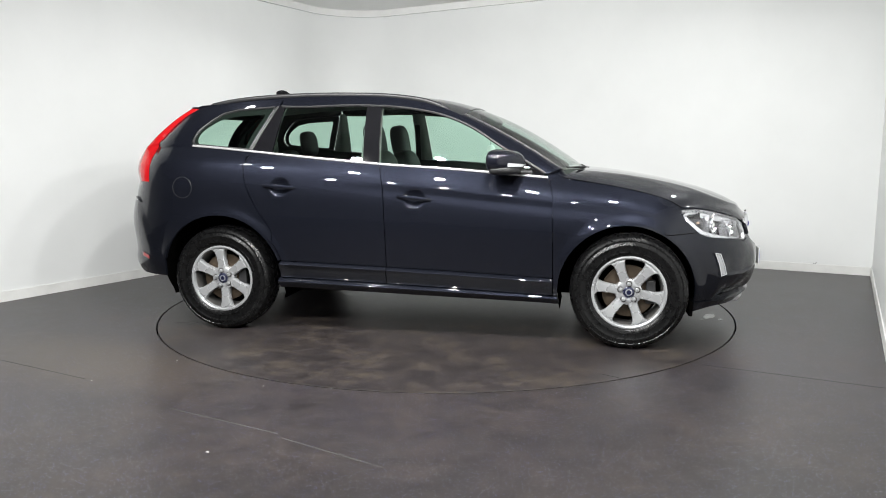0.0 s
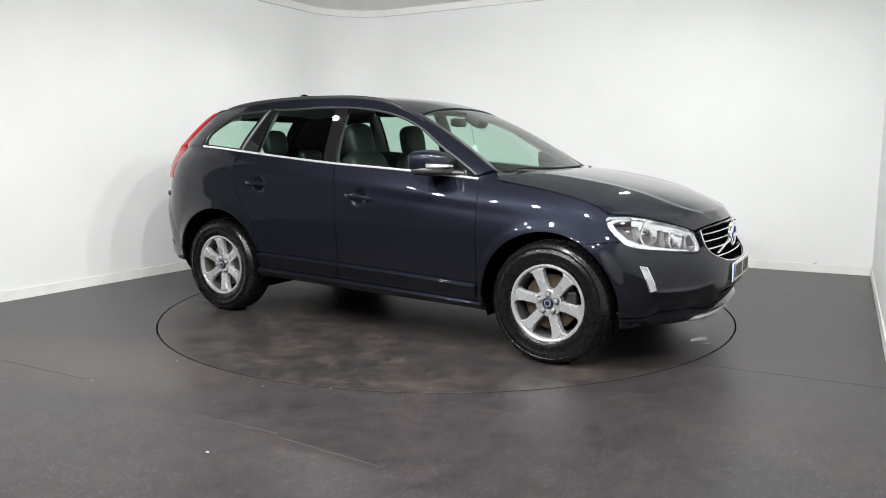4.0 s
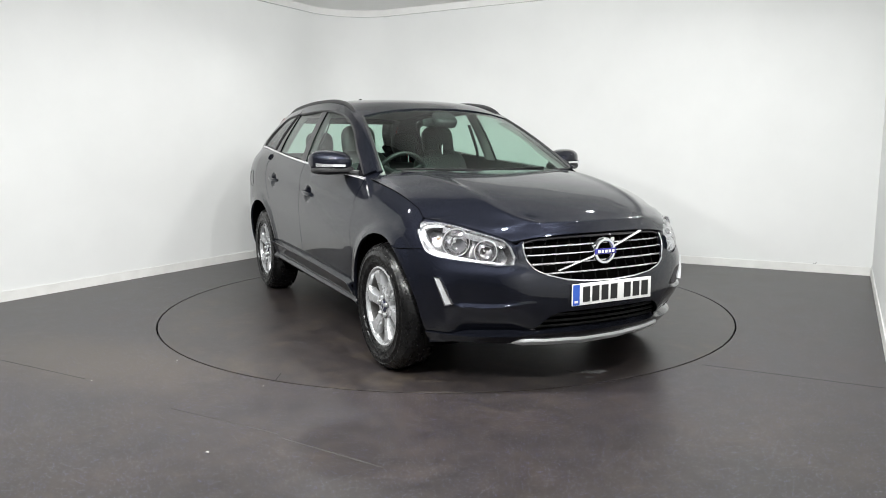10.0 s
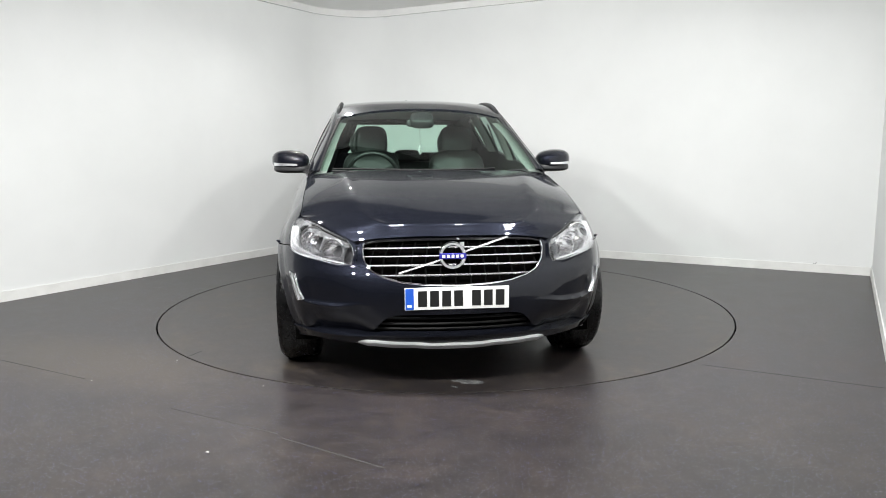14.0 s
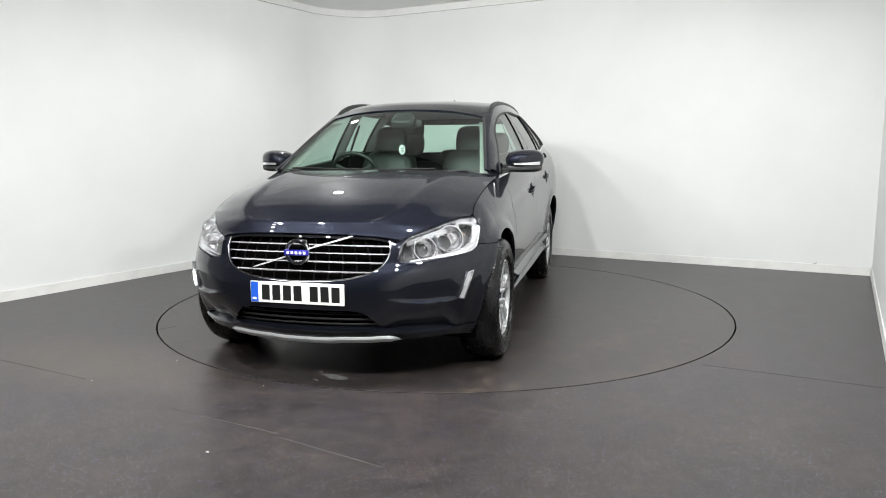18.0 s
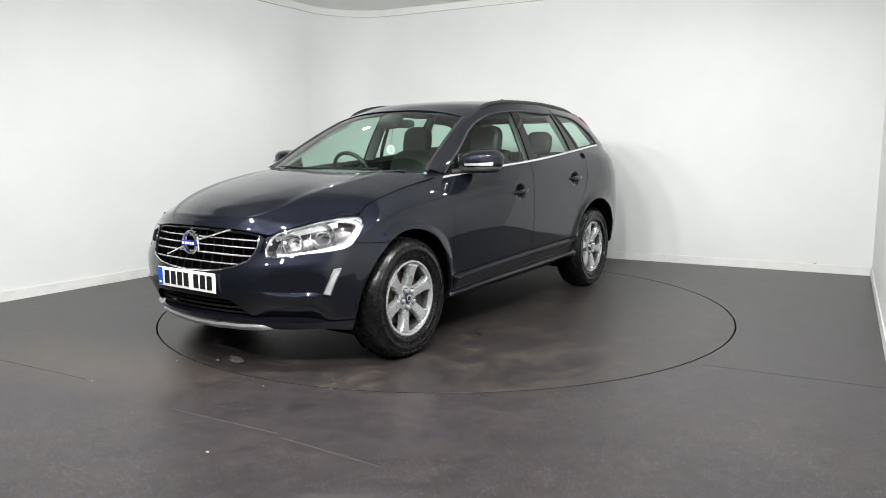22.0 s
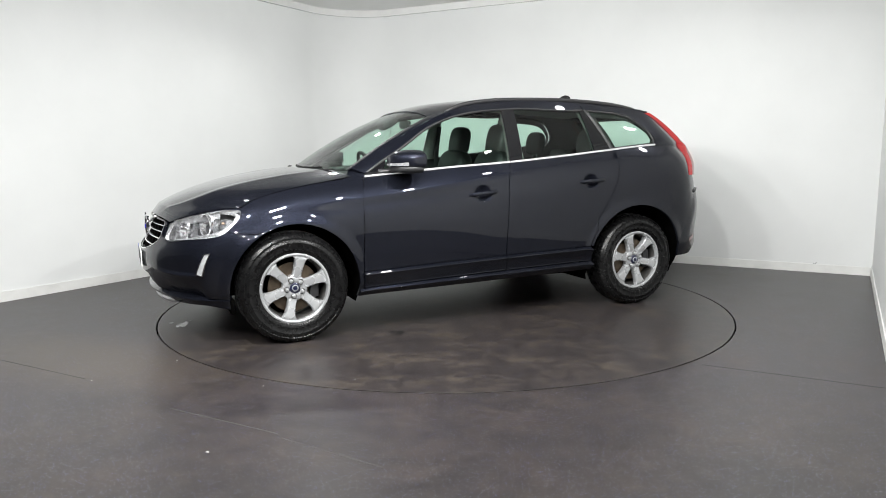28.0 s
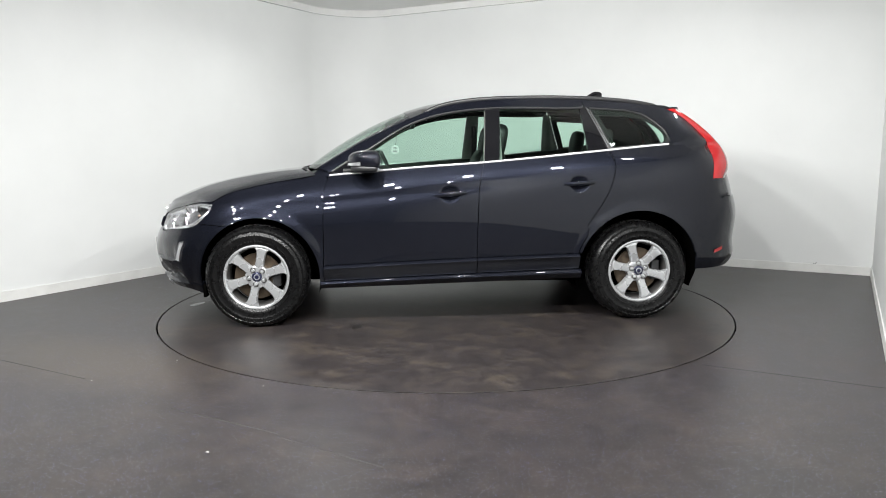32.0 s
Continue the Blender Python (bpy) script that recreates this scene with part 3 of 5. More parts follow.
def wing_sheet(side):
    """Front wing: from the wheel arch out to the door gap, bonnet line and lamp."""
    inner = arc_pts(FA, ARC_F, 193, 59, 40)
    outer = [(edge(DOOR_F, 0.27, G), 0.27)] + [(edge(DOOR_F, z, G), z) for z in (0.42, 0.6, 0.8, 0.97, 1.06)] + \
        [belt(x, -0.004) for x in (0.90, 1.0, 1.1, 1.25, 1.38)] + [(1.48, 0.977), (1.57, 0.952), (1.64, 0.925), (1.69, 0.897), (1.695, 0.868), (1.71, 0.82), (1.752, 0.78), (1.792, 0.742), (1.69, 0.734), (1.59, 0.728)]
    return sheet(even(inner, 80), even(outer, 80), 80, 18, on_side, side=side)


def quarter_sheet(side):
    door = [(max(RA[0] + math.sqrt(0.47**2 - (z - RA[1]) ** 2), -0.985) - 2 * G, z) for z in (0.51, 0.54, 0.57, 0.60, 0.63, 0.66)]
    door += [(edge(DOOR_R, 0.70 + 0.538 * i / 24, -G), 0.70 + 0.538 * i / 24) for i in range(25)]
    rest = door[-1:] + [belt(x, -0.006) for x in (-1.25, -1.4, -1.6)]
    rest += [(-1.75, 1.28), (-1.925, 1.26), (-1.95, 1.15), (-1.92, 1.04), (-2.01, 1.03), (-2.10, 0.93), (-2.02, 0.90), (-1.93, 0.72), (-1.865, 0.58), (-1.815, 0.498)]
    inner = even(arc_pts(RA, ARC_R, 18, 88, 40), 70)[:-1] + even(arc_pts(RA, ARC_R, 88, 163, 40), 110)
    outer = even(door, 70)[:-1] + even(rest, 110)
    return sheet(inner, outer, 180, 14, on_side, side=side)


def d_pillar(side):
    """The painted panel round the quarter glass, up to the roof and back to the tail lamp."""
    lo = [belt(-1.6, 0.0), (-1.625, 1.33), (-1.60, 1.392), (-1.53, 1.462), (-1.45, 1.516), (-1.33, 1.543), (-1.02, 1.561)]
    hi = [(-1.925, 1.262), (-1.928, 1.33), (-1.872, 1.40), (-1.772, 1.485), (-1.67, 1.548), (-1.45, 1.585), (-1.0, 1.612)]
    return sheet(lo, hi, 24, 6, on_side, True, side=side)


WT = [(-1.02, 1.561), (-0.97, 1.557), (-0.38, 1.556), (-0.1, 1.535), (0.143, 1.488), (0.336, 1.412), (0.568, 1.268), (0.75, 1.163), (0.86, 1.095)]


def cant_rail(side):
    xs = [-1.0 + 1.86 * i / 22 for i in range(23)]
    lo = [(x, hermite(x, WT)) for x in xs]
    hi = [(x + 0.09 * max(0, (x + 0.1) / 0.96), 0) for x in xs]
    hi = [(x, hermite(x, EZ)) for x, _ in hi]
    return sheet(lo, hi, 44, 4, on_side, side=side)


for s in (1, -1):
    sd = part("front_door", door_sheet(True, s), PAINT, car)
    part("rear_door", door_sheet(False, s), PAINT, car)
    part("front_wing", wing_sheet(s), PAINT, car)
    part("rear_quarter_panel", quarter_sheet(s), PAINT, car)
    part("rear_pillar_panel", d_pillar(s), PAINT, car)
    part("door_frame_rail", cant_rail(s), PAINT, car)

# roof
RC = [(-1.80, 1.592), (-1.4, 1.632), (-1.0, 1.657), (-0.5, 1.659), (-0.1, 1.637), (0.15, 1.602), (0.325, 1.553)]


def roof_fn(u, v):
    t = 2 * v - 1
    xe = -1.72 + (0.295 + 1.72) * u
    xc = -1.80 + (0.325 + 1.80) * u
    k = abs(t) ** 2.4
    x = xc + (xe - xc) * k
    return Vector((x, hermite(xe, EY) * t, hermite(xc, RC) + (hermite(xe, EZ) - hermite(xc, RC)) * abs(t) ** 2.6))


bm = bmesh.new()
grid(bm, roof_fn, 30, 32)
face_out(bm, (0, 0, 0.6))
flange(bm, 0.02)
part("roof", bm, PAINT, car)

# windscreen
WS_B = [(1.10, 0.0, 1.112), (1.085, 0.25, 1.115), (1.045, 0.5, 1.120), (0.955, 0.735, 1.118)]
WS_T = [(0.325, 0.0, 1.546), (0.322, 0.2, 1.541), (0.312, 0.42, 1.522), (0.290, 0.592, 1.490)]


def ws_fn(u, v):
    t = 2 * u - 1
    a, b = along(WS_B, abs(t), True), along(WS_T, abs(t), True)
    p = Vector(a).lerp(Vector(b), v)
    p.z += (0.042 - 0.022 * t * t) * 4 * v * (1 - v)
    p.y *= 1 if t >= 0 else -1
    return p


bm = bmesh.new()
grid(bm, ws_fn, 24, 14)
part("windscreen", face_out(bm, (0, 0, 0.6)), GLASS, car, "clear green-tinted windscreen")

# bonnet
HC = [(1.13, 1.118), (1.28, 1.102), (1.44, 1.078), (1.6, 1.050), (1.74, 1.020), (1.9, 0.978), (2.03, 0.930), (2.11, 0.890), (2.155, 0.858), (2.185, 0.822)]
HE = [(x, side_y(x, z - 0.004) - 0.003, z) for x, z in ((0.965, 1.076), (1.12, 1.049), (1.30, 1.019), (1.48, 0.979), (1.62, 0.935), (1.70, 0.893))]
HE += [(*nose(u, z)[:2], z + 0.005) for u, z in ((66, 0.880), (48.5, 0.834), (36.3, 0.786))]


def bonnet_fn(u, v):
    t = abs(2 * v - 1)
    c, e = along(HC, u, True), along(HE, u, True)
    k = t**2.3
    tr = 0.74 - 0.20 * u
    q = (t - tr) / (0.055 if t < tr else 0.13)
    ridge = 0.009 * math.exp(-q * q) + 0.006 * (1 - 1 / (1 + math.exp(-(t - tr - 0.03) * 45)))
    ridge *= min(1, 3 * u + 0.35) * (1 - 1 / (1 + math.exp(-(u - 0.88) * 40)))
    w = u - 0.86
    ridge += 0.005 * math.exp(-((w / (0.05 if w < 0 else 0.02)) ** 2)) * (1 - t**4)
    return Vector((c[0] + (e[0] - c[0]) * k, e[1] * (2 * v - 1), c[1] + (e[2] - c[1]) * t**(6.3 - 3.1 * u) + ridge))


bm = bmesh.new()
grid(bm, bonnet_fn, 80, 100)
face_out(bm, (0, 0, 0.3))
flange(bm, 0.02)
part("bonnet", bm, PAINT, car)
for s in (1, -1):
    bm = bmesh.new()
    gap = [along(HE, 0.02 + 0.60 * i / 40, True) for i in range(41)]
    tube(bm, [(x, s * (y + 0.002), z - 0.003) for x, y, z in gap], 0.0022, 6)
    part("bonnet_gap", bm, DARK, car, "dark shut line beside the bonnet")


for s in (1, -1):
    bm = bmesh.new()
    lo = [on_side(belt(0.865 + 0.03 * i, -0.004)) for i in range(6)]
    hi = [Vector(q) for q in ((0.875, 0.742, 1.165), (0.905, 0.728, 1.150), (0.935, 0.722, 1.138), (0.958, 0.725, 1.122), (0.967, 0.755, 1.100), (1.012, 0.795, 1.069))]

    def corner(u, v):
        a, b = Vector(along(lo, u)), Vector(along(hi, u))
        p = a.lerp(b, v)
        return p + Vector((0.2, 0.8, 0.5)) * 0.005 * 4 * v * (1 - v)
    grid(bm, corner, 12, 5)
    face_out(bm, (0.5, 0, 0.8))
    part("wing_corner", bm if s > 0 else mirror_y(bm), PAINT, car)


SKID = mat("skid_silver", (0.62, 0.63, 0.64), 0.3, 0.5)
# the front: bumper, chin, grille and lamps on the nose
def soft_step(v, a, b):
    f = min(1.0, max(0.0, (v - a) / (b - a)))
    return f * f * (3 - 2 * f)


def inset(u, z):
    """The scoops beside the lower grille and inside the slim lights."""
    k = soft_step(u, 23, 37) * (1 - soft_step(u, 52, 61))
    top = 0.458 + 0.020 * (1 - soft_step(u, 28, 44))
    f = min(1.0, max(0.0, (top - z) / (top - 0.326)))
    d = 0.036 * k * f ** 1.15
    d -= 0.005 * k * math.exp(-((z - top - 0.006) / 0.010) ** 2)
    cheek = soft_step(u, 30, 42) * (1 - soft_step(u, 53, 58.5))
    d += 0.013 * cheek * soft_step(z, top, top + 0.02) * (1 - soft_step(z, 0.50, 0.64))
    d -= 0.006 * math.exp(-((u - 62) / 6.0) ** 2 - ((z - 0.53) / 0.09) ** 2)
    return d


def nose_off(u, z, off=0.0):
    a = abs(u)
    p = nose(a, z)
    q, r = nose(min(a + 1.0, 90.0), z), nose(a, z + 0.01)
    n = (q - p).cross(r - p) if a < 89.5 else Vector((0, 1, 0))
    n.normalize()
    p = p + n * off
    if u < 0:
        p.y = -p.y
    return p


def arch_end(z):
    xm = FA[0] + math.sqrt(max(ARC_F**2 - (z - FA[1]) ** 2, 0.0))
    q = max(0.0, min(1.0, (xm - 1.5) / (hermite(z, XF) - 1.5)))
    return math.degrees(math.asin((1 - q**2.2) ** (1 / 2.3)))


def nose_sheet(lo, hi, nu, nv, off=0.0, sculpt=True, smooth=False, fold=0.015, to_arch=False):
    """A panel across the whole nose from half lines of (u, z)."""
    lo, hi = even([(u * 0.012, z) for u, z in lo], 60), even([(u * 0.012, z) for u, z in hi], 60)
    bm = bmesh.new()

    def fn(s, v):
        t = 2 * s - 1
        a, b = along(lo, abs(t), smooth), along(hi, abs(t), smooth)
        u, z = (a[0] + (b[0] - a[0]) * v) / 0.012, a[1] + (b[1] - a[1]) * v
        if to_arch and u > 58:
            u = 58 + (u - 58) / (84 - 58) * (arch_end(z) - 58)
        o = off - (inset(u, z) if sculpt else 0)
        return nose_off(u if t >= 0 else -u, z, o)
    grid(bm, fn, nu, nv)
    face_out(bm, (0, 0, 0.6))
    if fold:
        flange(bm, fold)
    return bm


B_HI = [(0, 0.580), (10, 0.586), (17, 0.598), (23, 0.622), (27, 0.650), (30, 0.698), (31.6, 0.745), (32.6, 0.795), (34.6, 0.775), (33.4, 0.73), (32.2, 0.69), (35, 0.668), (39, 0.661), (47, 0.679), (58.8, 0.696), (66, 0.716), (69.5, 0.742), (75, 0.735), (84, 0.724)]
B_LO = [(0, 0.436), (10, 0.436), (18, 0.434), (21, 0.428), (23.5, 0.405), (26, 0.365), (28, 0.335), (31, 0.320), (38, 0.312), (50, 0.306), (62, 0.306), (74, 0.306), (84, 0.306)]
part("front_bumper", nose_sheet(B_LO, B_HI, 190, 64, to_arch=True), PAINT, car)
part("front_lip", nose_sheet([(0, 0.262), (30, 0.262), (55, 0.262), (84, 0.235)], [(0, 0.318), (26, 0.322), (32, 0.309), (50, 0.300), (84, 0.300)], 110, 8, 0.009, False, fold=0.055, to_arch=True), PAINT, car)
bm = bmesh.new()
SK = [(0, 0.262), (9, 0.262), (13, 0.270), (23, 0.272), (27, 0.277), (32, 0.276), (36, 0.264)]
SKE = even([(u * 0.012, z) for u, z in SK], 40)


def skid_fn(u, v):
    t = 2 * u - 1
    a = along(SKE, abs(t))
    ang = math.pi * (0.05 + 0.9 * v)
    k = 1.0 if abs(t) < 0.85 else (1 - abs(t)) / 0.15
    return nose_off(math.copysign(a[0] / 0.012, t), a[1] - 0.018 * math.cos(math.pi - ang) * (0.3 + 0.7 * k) - 0.004, 0.004 + 0.019 * min(1.0, 1.25 * math.sin(ang)) * k)


grid(bm, skid_fn, 80, 8)
part("skid_plate", face_out(bm, (1.5, 0, 0.3)), SKID, car, "satin silver skid plate")

# lower grille
SLAT = mat("matt_black", (0.006, 0.006, 0.006), 0.6, 0, 0, 0.2)
part("lower_grille", nose_sheet([(0, 0.30), (27, 0.31)], [(0, 0.445), (24, 0.44)], 40, 6, -0.06, False, fold=0), DARK, car, "black plastic lower grille")
for z in (0.335, 0.368, 0.402):
    bm = bmesh.new()
    h = hermite(z, [(0.33, 27.0), (0.40, 23.0), (0.435, 20.0)])
    tube(bm, [nose_off(-h + 2 * h * i / 30, z, -0.030) for i in range(31)], 0.0085, 6, flat=0.8)
    part("grille_slat", bm, SLAT, car)

# upper grille
FIN = mat("grille_fin_black", (0.004, 0.004, 0.004), 0.7, 0, 0, 0.05)
BRIGHT = mat("bright_trim", (0.88, 0.88, 0.89), 0.22, 0.75)
G_LO = [(0, 0.583), (10, 0.589), (17, 0.60), (23, 0.624), (27, 0.652), (30, 0.70), (31.6, 0.745), (32.4, 0.785)]
G_HI = [(0, 0.815), (8, 0.815), (13, 0.814), (18, 0.812), (22, 0.81), (26, 0.807), (29.5, 0.802), (32.2, 0.79)]
grille = part("grille", nose_sheet(G_LO, G_HI, 50, 10, -0.07, False, fold=0), DARK, car, "black grille with chrome bars")


def grille_u(z):
    return hermite(z, [(0.584, 4.0), (0.60, 16.0), (0.624, 22.5), (0.652, 26.5), (0.70, 29.6), (0.745, 31.2), (0.79, 32.0)])


for z in (0.636, 0.680, 0.724, 0.767):
    bm = bmesh.new()
    h = grille_u(z)
    n = 36
    rows = []

    def bar(u, v):
        a = 2 * math.pi * v
        b = -h + 2 * h * u
        zz = z + 0.008 * (1 - (b / 33.0) ** 2) - 0.004
        return nose_off(b, zz + 0.0046 * math.sin(a), -0.022 + 0.010 * math.cos(a))
    grid(bm, bar, n, 8)
    part("grille_bar", bm, BRIGHT, grille, "chrome horizontal bar")
for i in range(-6, 7):
    u = i * 4.75 + 0.01
    if abs(u) > 30:
        continue
    z0 = hermite(abs(u), [(a, b) for a, b in G_LO])
    bm = bmesh.new()
    tube(bm, [nose_off(u, z0 + (0.808 - z0) * k / 6, -0.034) for k in range(7)], 0.0046, 4, up=(0, 1, 0))
    part("grille_fin", bm, FIN, grille)
bm = bmesh.new()
half = even([(u * 0.012, z) for u, z in G_LO], 30)
line = [nose_off(-u / 0.012, z, -0.002) for u, z in half[::-1]] + [nose_off(u / 0.012, z, -0.002) for u, z in half[1:]]
tube(bm, line, 0.0045, 8)
part("grille_surround", bm, CHROME, grille, "chrome lower surround")
bm = bmesh.new()
half = even([(u * 0.012, z) for u, z in G_HI], 20)
tube(bm, [nose_off(-u / 0.012, z - 0.004, -0.012) for u, z in half[::-1]] + [nose_off(u / 0.012, z - 0.004, -0.012) for u, z in half[1:]], 0.007, 8)
part("grille_top_rail", bm, GLOSS_BLACK, grille)
# badge: a ring, a band and a slanting bar
bm = bmesh.new()
tube(bm, [(2.196, -0.285, 0.636), (2.226, -0.08, 0.703)], 0.009, 8, flat=0.6)
part("slanting_bar", bm, BRIGHT, grille, "chrome slanting bar")
bm = bmesh.new()
tube(bm, [(2.226, 0.05, 0.747), (2.180, 0.272, 0.812)], 0.009, 8, flat=0.6)
part("slanting_bar", bm, BRIGHT, grille, "chrome slanting bar")
bm = bmesh.new()
rings = spin(bm, [(0.050, 0.0), (0.050, 0.010), (0.054, 0.016), (0.066, 0.016), (0.071, 0.010), (0.071, -0.01), (0.050, -0.01), (0.050, 0.0)], 40, "x")
bmesh.ops.translate(bm, vec=(2.224, -0.016, 0.727), verts=bm.verts[:])
bmesh.ops.recalc_face_normals(bm, faces=bm.faces[:])
badge = part("badge_ring", bm, CHROME, grille, "round chrome badge ring", sharp=40)
bm = bmesh.new()
tube(bm, [(2.236, -0.016 + 0.05 * math.cos(a), 0.727 + 0.05 * math.sin(a) + 0.042) for a in (0.9, 1.2)], 0.006, 6)
box(bm, 2.227, 2.240, 0.018, 0.042, 0.774, 0.797, 0.003)
part("badge_arrow", bm, CHROME, grille)
BLUE = mat("badge_blue", (0.02, 0.02, 0.22), 0.2, 0, 0.8)
WHITE = mat("white_enamel", (0.8, 0.8, 0.8), 0.3)
part("badge_band", boxed(2.233, 2.246, -0.084, 0.052, 0.711, 0.741, 0.003), BLUE, grille, "blue enamel band")
for i in range(5):
    y = -0.062 + 0.023 * i
    part("badge_mark", boxed(2.245, 2.2475, y - 0.007, y + 0.007, 0.719, 0.733), WHITE, grille, smooth=False)

# number plate with plain bars
PLATE_W = mat("plate_white", (0.82, 0.82, 0.80), 0.3, 0, 0.3)
PLATE_B = mat("plate_blue", (0.015, 0.09, 0.50), 0.3, 0, 0.3)
INK = mat("plate_black", (0.008, 0.008, 0.008), 0.4)
plate = part("number_plate", boxed(2.280, 2.288, -0.262, 0.262, 0.465, 0.577, 0.003), PLATE_W, car, "white number plate with a blue end band", sharp=40)
part("plate_band", boxed(2.287, 2.2895, -0.259, -0.218, 0.468, 0.574), PLATE_B, plate, "blue end band", smooth=False)
part("plate_mark", boxed(2.289, 2.2905, -0.250, -0.228, 0.480, 0.492), PLATE_W, plate, smooth=False)
for i in range(7):
    y0 = -0.200 + 0.060 * i + (0.030 if i > 3 else 0)
    part("plate_bar", boxed(2.2875, 2.290, y0 + 0.004, y0 + 0.048, 0.4815, 0.5605), INK, plate, smooth=False)
bm = bmesh.new()
box(bm, 2.22, 2.281, -0.20, 0.20, 0.475, 0.567, 0.01)
part("plate_holder", bm, BLACK, plate)

# headlamps
LAMP = [(76.8, 0.852), (75, 0.879), (67, 0.879), (57.8, 0.861), (48.5, 0.832), (40, 0.803), (36.3, 0.770), (33.2, 0.704), (33.6, 0.682), (34.4, 0.676), (40, 0.674), (48, 0.688), (58, 0.700), (64.4, 0.709), (68.5, 0.729), (72, 0.774), (75, 0.816)]
LC = (55.0, 0.775)


def lamp_ring(r, off, dz=0.0):
    out = []
    for u, z in LAMP:
        out.append((LC[0] + (u - LC[0]) * r, LC[1] + (z - LC[1]) * r + dz, off))
    return out


def lamp_surface(rings, side):
    bm = bmesh.new()
    vs = [[bm.verts.new(nose_off(u * side, z, o)) for u, z, o in even(ring + ring[:1], 120)[:-1]] for ring in rings]
    for a, b in zip(vs, vs[1:]):
        n = len(a)
        for k in range(n):
            bm.faces.new((a[k], a[(k + 1) % n], b[(k + 1) % n], b[k]))
    return bm, vs


LAMP_DARK = varied("lamp_housing", (0.10, 0.10, 0.105), (0.18, 0.18, 0.185), 20, 0.22, 0.05, metal=0.7)
LAMP_WHITE = mat("lamp_bezel", (0.80, 0.81, 0.82), 0.25, 0.85)
LENS_GREY = mat("pale_lens", (0.50, 0.51, 0.52), 0.22, 0.3, 0.6)
AMBER = mat("amber_bulb", (0.42, 0.30, 0.22), 0.2, 0.3, 0.6)
LAMP_CHROME = mat("lamp_chrome", (0.93, 0.93, 0.94), 0.12, 0.95)
MIRROR = mat("lamp_reflector", (0.9, 0.9, 0.92), 0.06, 1.0)
for s in (1, -1):
    bm, vs = lamp_surface([lamp_ring(1.0, 0.001), lamp_ring(0.8, 0.004), lamp_ring(0.5, 0.006), lamp_ring(0.2, 0.007)], s)
    bm.faces.new(vs[-1])
    bmesh.ops.recalc_face_normals(bm, faces=bm.faces[:])
    lamp = part("headlamp", bm, CLEAR, car, "clear headlamp with silver bezel and two round reflectors")
    bm, vs = lamp_surface([lamp_ring(1.0, -0.012), lamp_ring(0.99, -0.006), lamp_ring(0.972, -0.010), lamp_ring(0.955, -0.03)], s)
    part("bezel", face_out(bm, (1.4, s * 0.5, 0.77)), LAMP_WHITE, lamp, "bright silver bezel")
    bm, vs = lamp_surface([lamp_ring(1.14, -0.012), lamp_ring(1.06, -0.006), lamp_ring(1.0, -0.008), lamp_ring(0.99, -0.02)], s)
    part("lamp_surround", face_out(bm, (1.4, s * 0.5, 0.77)), PAINT, lamp, "dark blue panel round the lamp")
    bm, vs = lamp_surface([lamp_ring(0.95, -0.026), lamp_ring(0.86, -0.075), lamp_ring(0.4, -0.085), lamp_ring(0.1, -0.085)], s)
    bm.faces.new(vs[-1])
    part("housing", face_out(bm, (1.4, s * 0.5, 0.77)), LAMP_DARK, lamp)
    # bright outer and lower band
    bm = bmesh.new()
    band = [(65, 0.871), (71.5, 0.868), (74.3, 0.850), (73.2, 0.815), (70.8, 0.778), (67.2, 0.741), (62, 0.720), (54, 0.708), (45, 0.695), (38, 0.685)]
    wide = [0.004, 0.010, 0.019, 0.023, 0.023, 0.019, 0.011, 0.007, 0.005, 0.004]
    b2, w2 = even([(u * 0.012, z) for u, z in band], 36), even([(w, 0.0) for w in wide], 36)
    tube(bm, [nose_off(s * u / 0.012, z, -0.030) for u, z in b2], [hermite(i / 4.0, list(enumerate(wide))) for i in range(37)], 8)
    part("light_guide", bm, LAMP_WHITE, lamp, "white light guide strip")
    for (u, z, r, back) in ((57.5, 0.792, 0.068, 0.09), (45.0, 0.747, 0.056, 0.08)):
        c = nose_off(s * u, z, -0.026)
        d = Vector((0.93, s * 0.36, 0.02)).normalized()
        q = d.to_track_quat("Y", "Z").to_matrix().to_4x4()
        bm = bmesh.new()
        rings = spin(bm, [(r * 1.08, 0.006), (r * 1.08, 0.012), (r, 0.012), (r * 0.98, 0.0), (r * 0.85, -0.028), (r * 0.6, -0.048), (r * 0.3, -0.060), (r * 0.16, -0.062)], 32)
        bm.faces.new(rings[-1])
        bm.transform(Matrix.Translation(c - d * 0.012) @ q)
        ref = part("reflector", bm, LAMP_CHROME, lamp, "round chrome reflector")
        bm = bmesh.new()
        tube(bm, [c - d * 0.07, c - d * 0.045, c - d * 0.035], [0.007, 0.007, 0.004], 12)
        part("bulb", bm, LAMP_CHROME, lamp)
    # silver blades between and beside the reflectors, and a brow over them
    for u0, z0, u1, z1 in ((50.6, 0.712, 51.6, 0.818), (62.6, 0.728, 63.4, 0.846), (39.6, 0.690, 40.6, 0.786)):
        bm = bmesh.new()
        grid(bm, lambda a, b: nose_off(s * (u0 + (u1 - u0) * a + (0.5 if b == 1 else 0)), z0 + (z1 - z0) * a, -0.018 - 0.05 * b), 8, 2)
        bmesh.ops.solidify(bm, geom=bm.faces[:], thickness=0.003)
        part("blade", bm, LAMP_WHITE, lamp, "silver blade")
    bm = bmesh.new()
    brow = even([(38.5 * 0.012, 0.786), (47.5 * 0.012, 0.818), (57 * 0.012, 0.846), (65 * 0.012, 0.862)], 20)
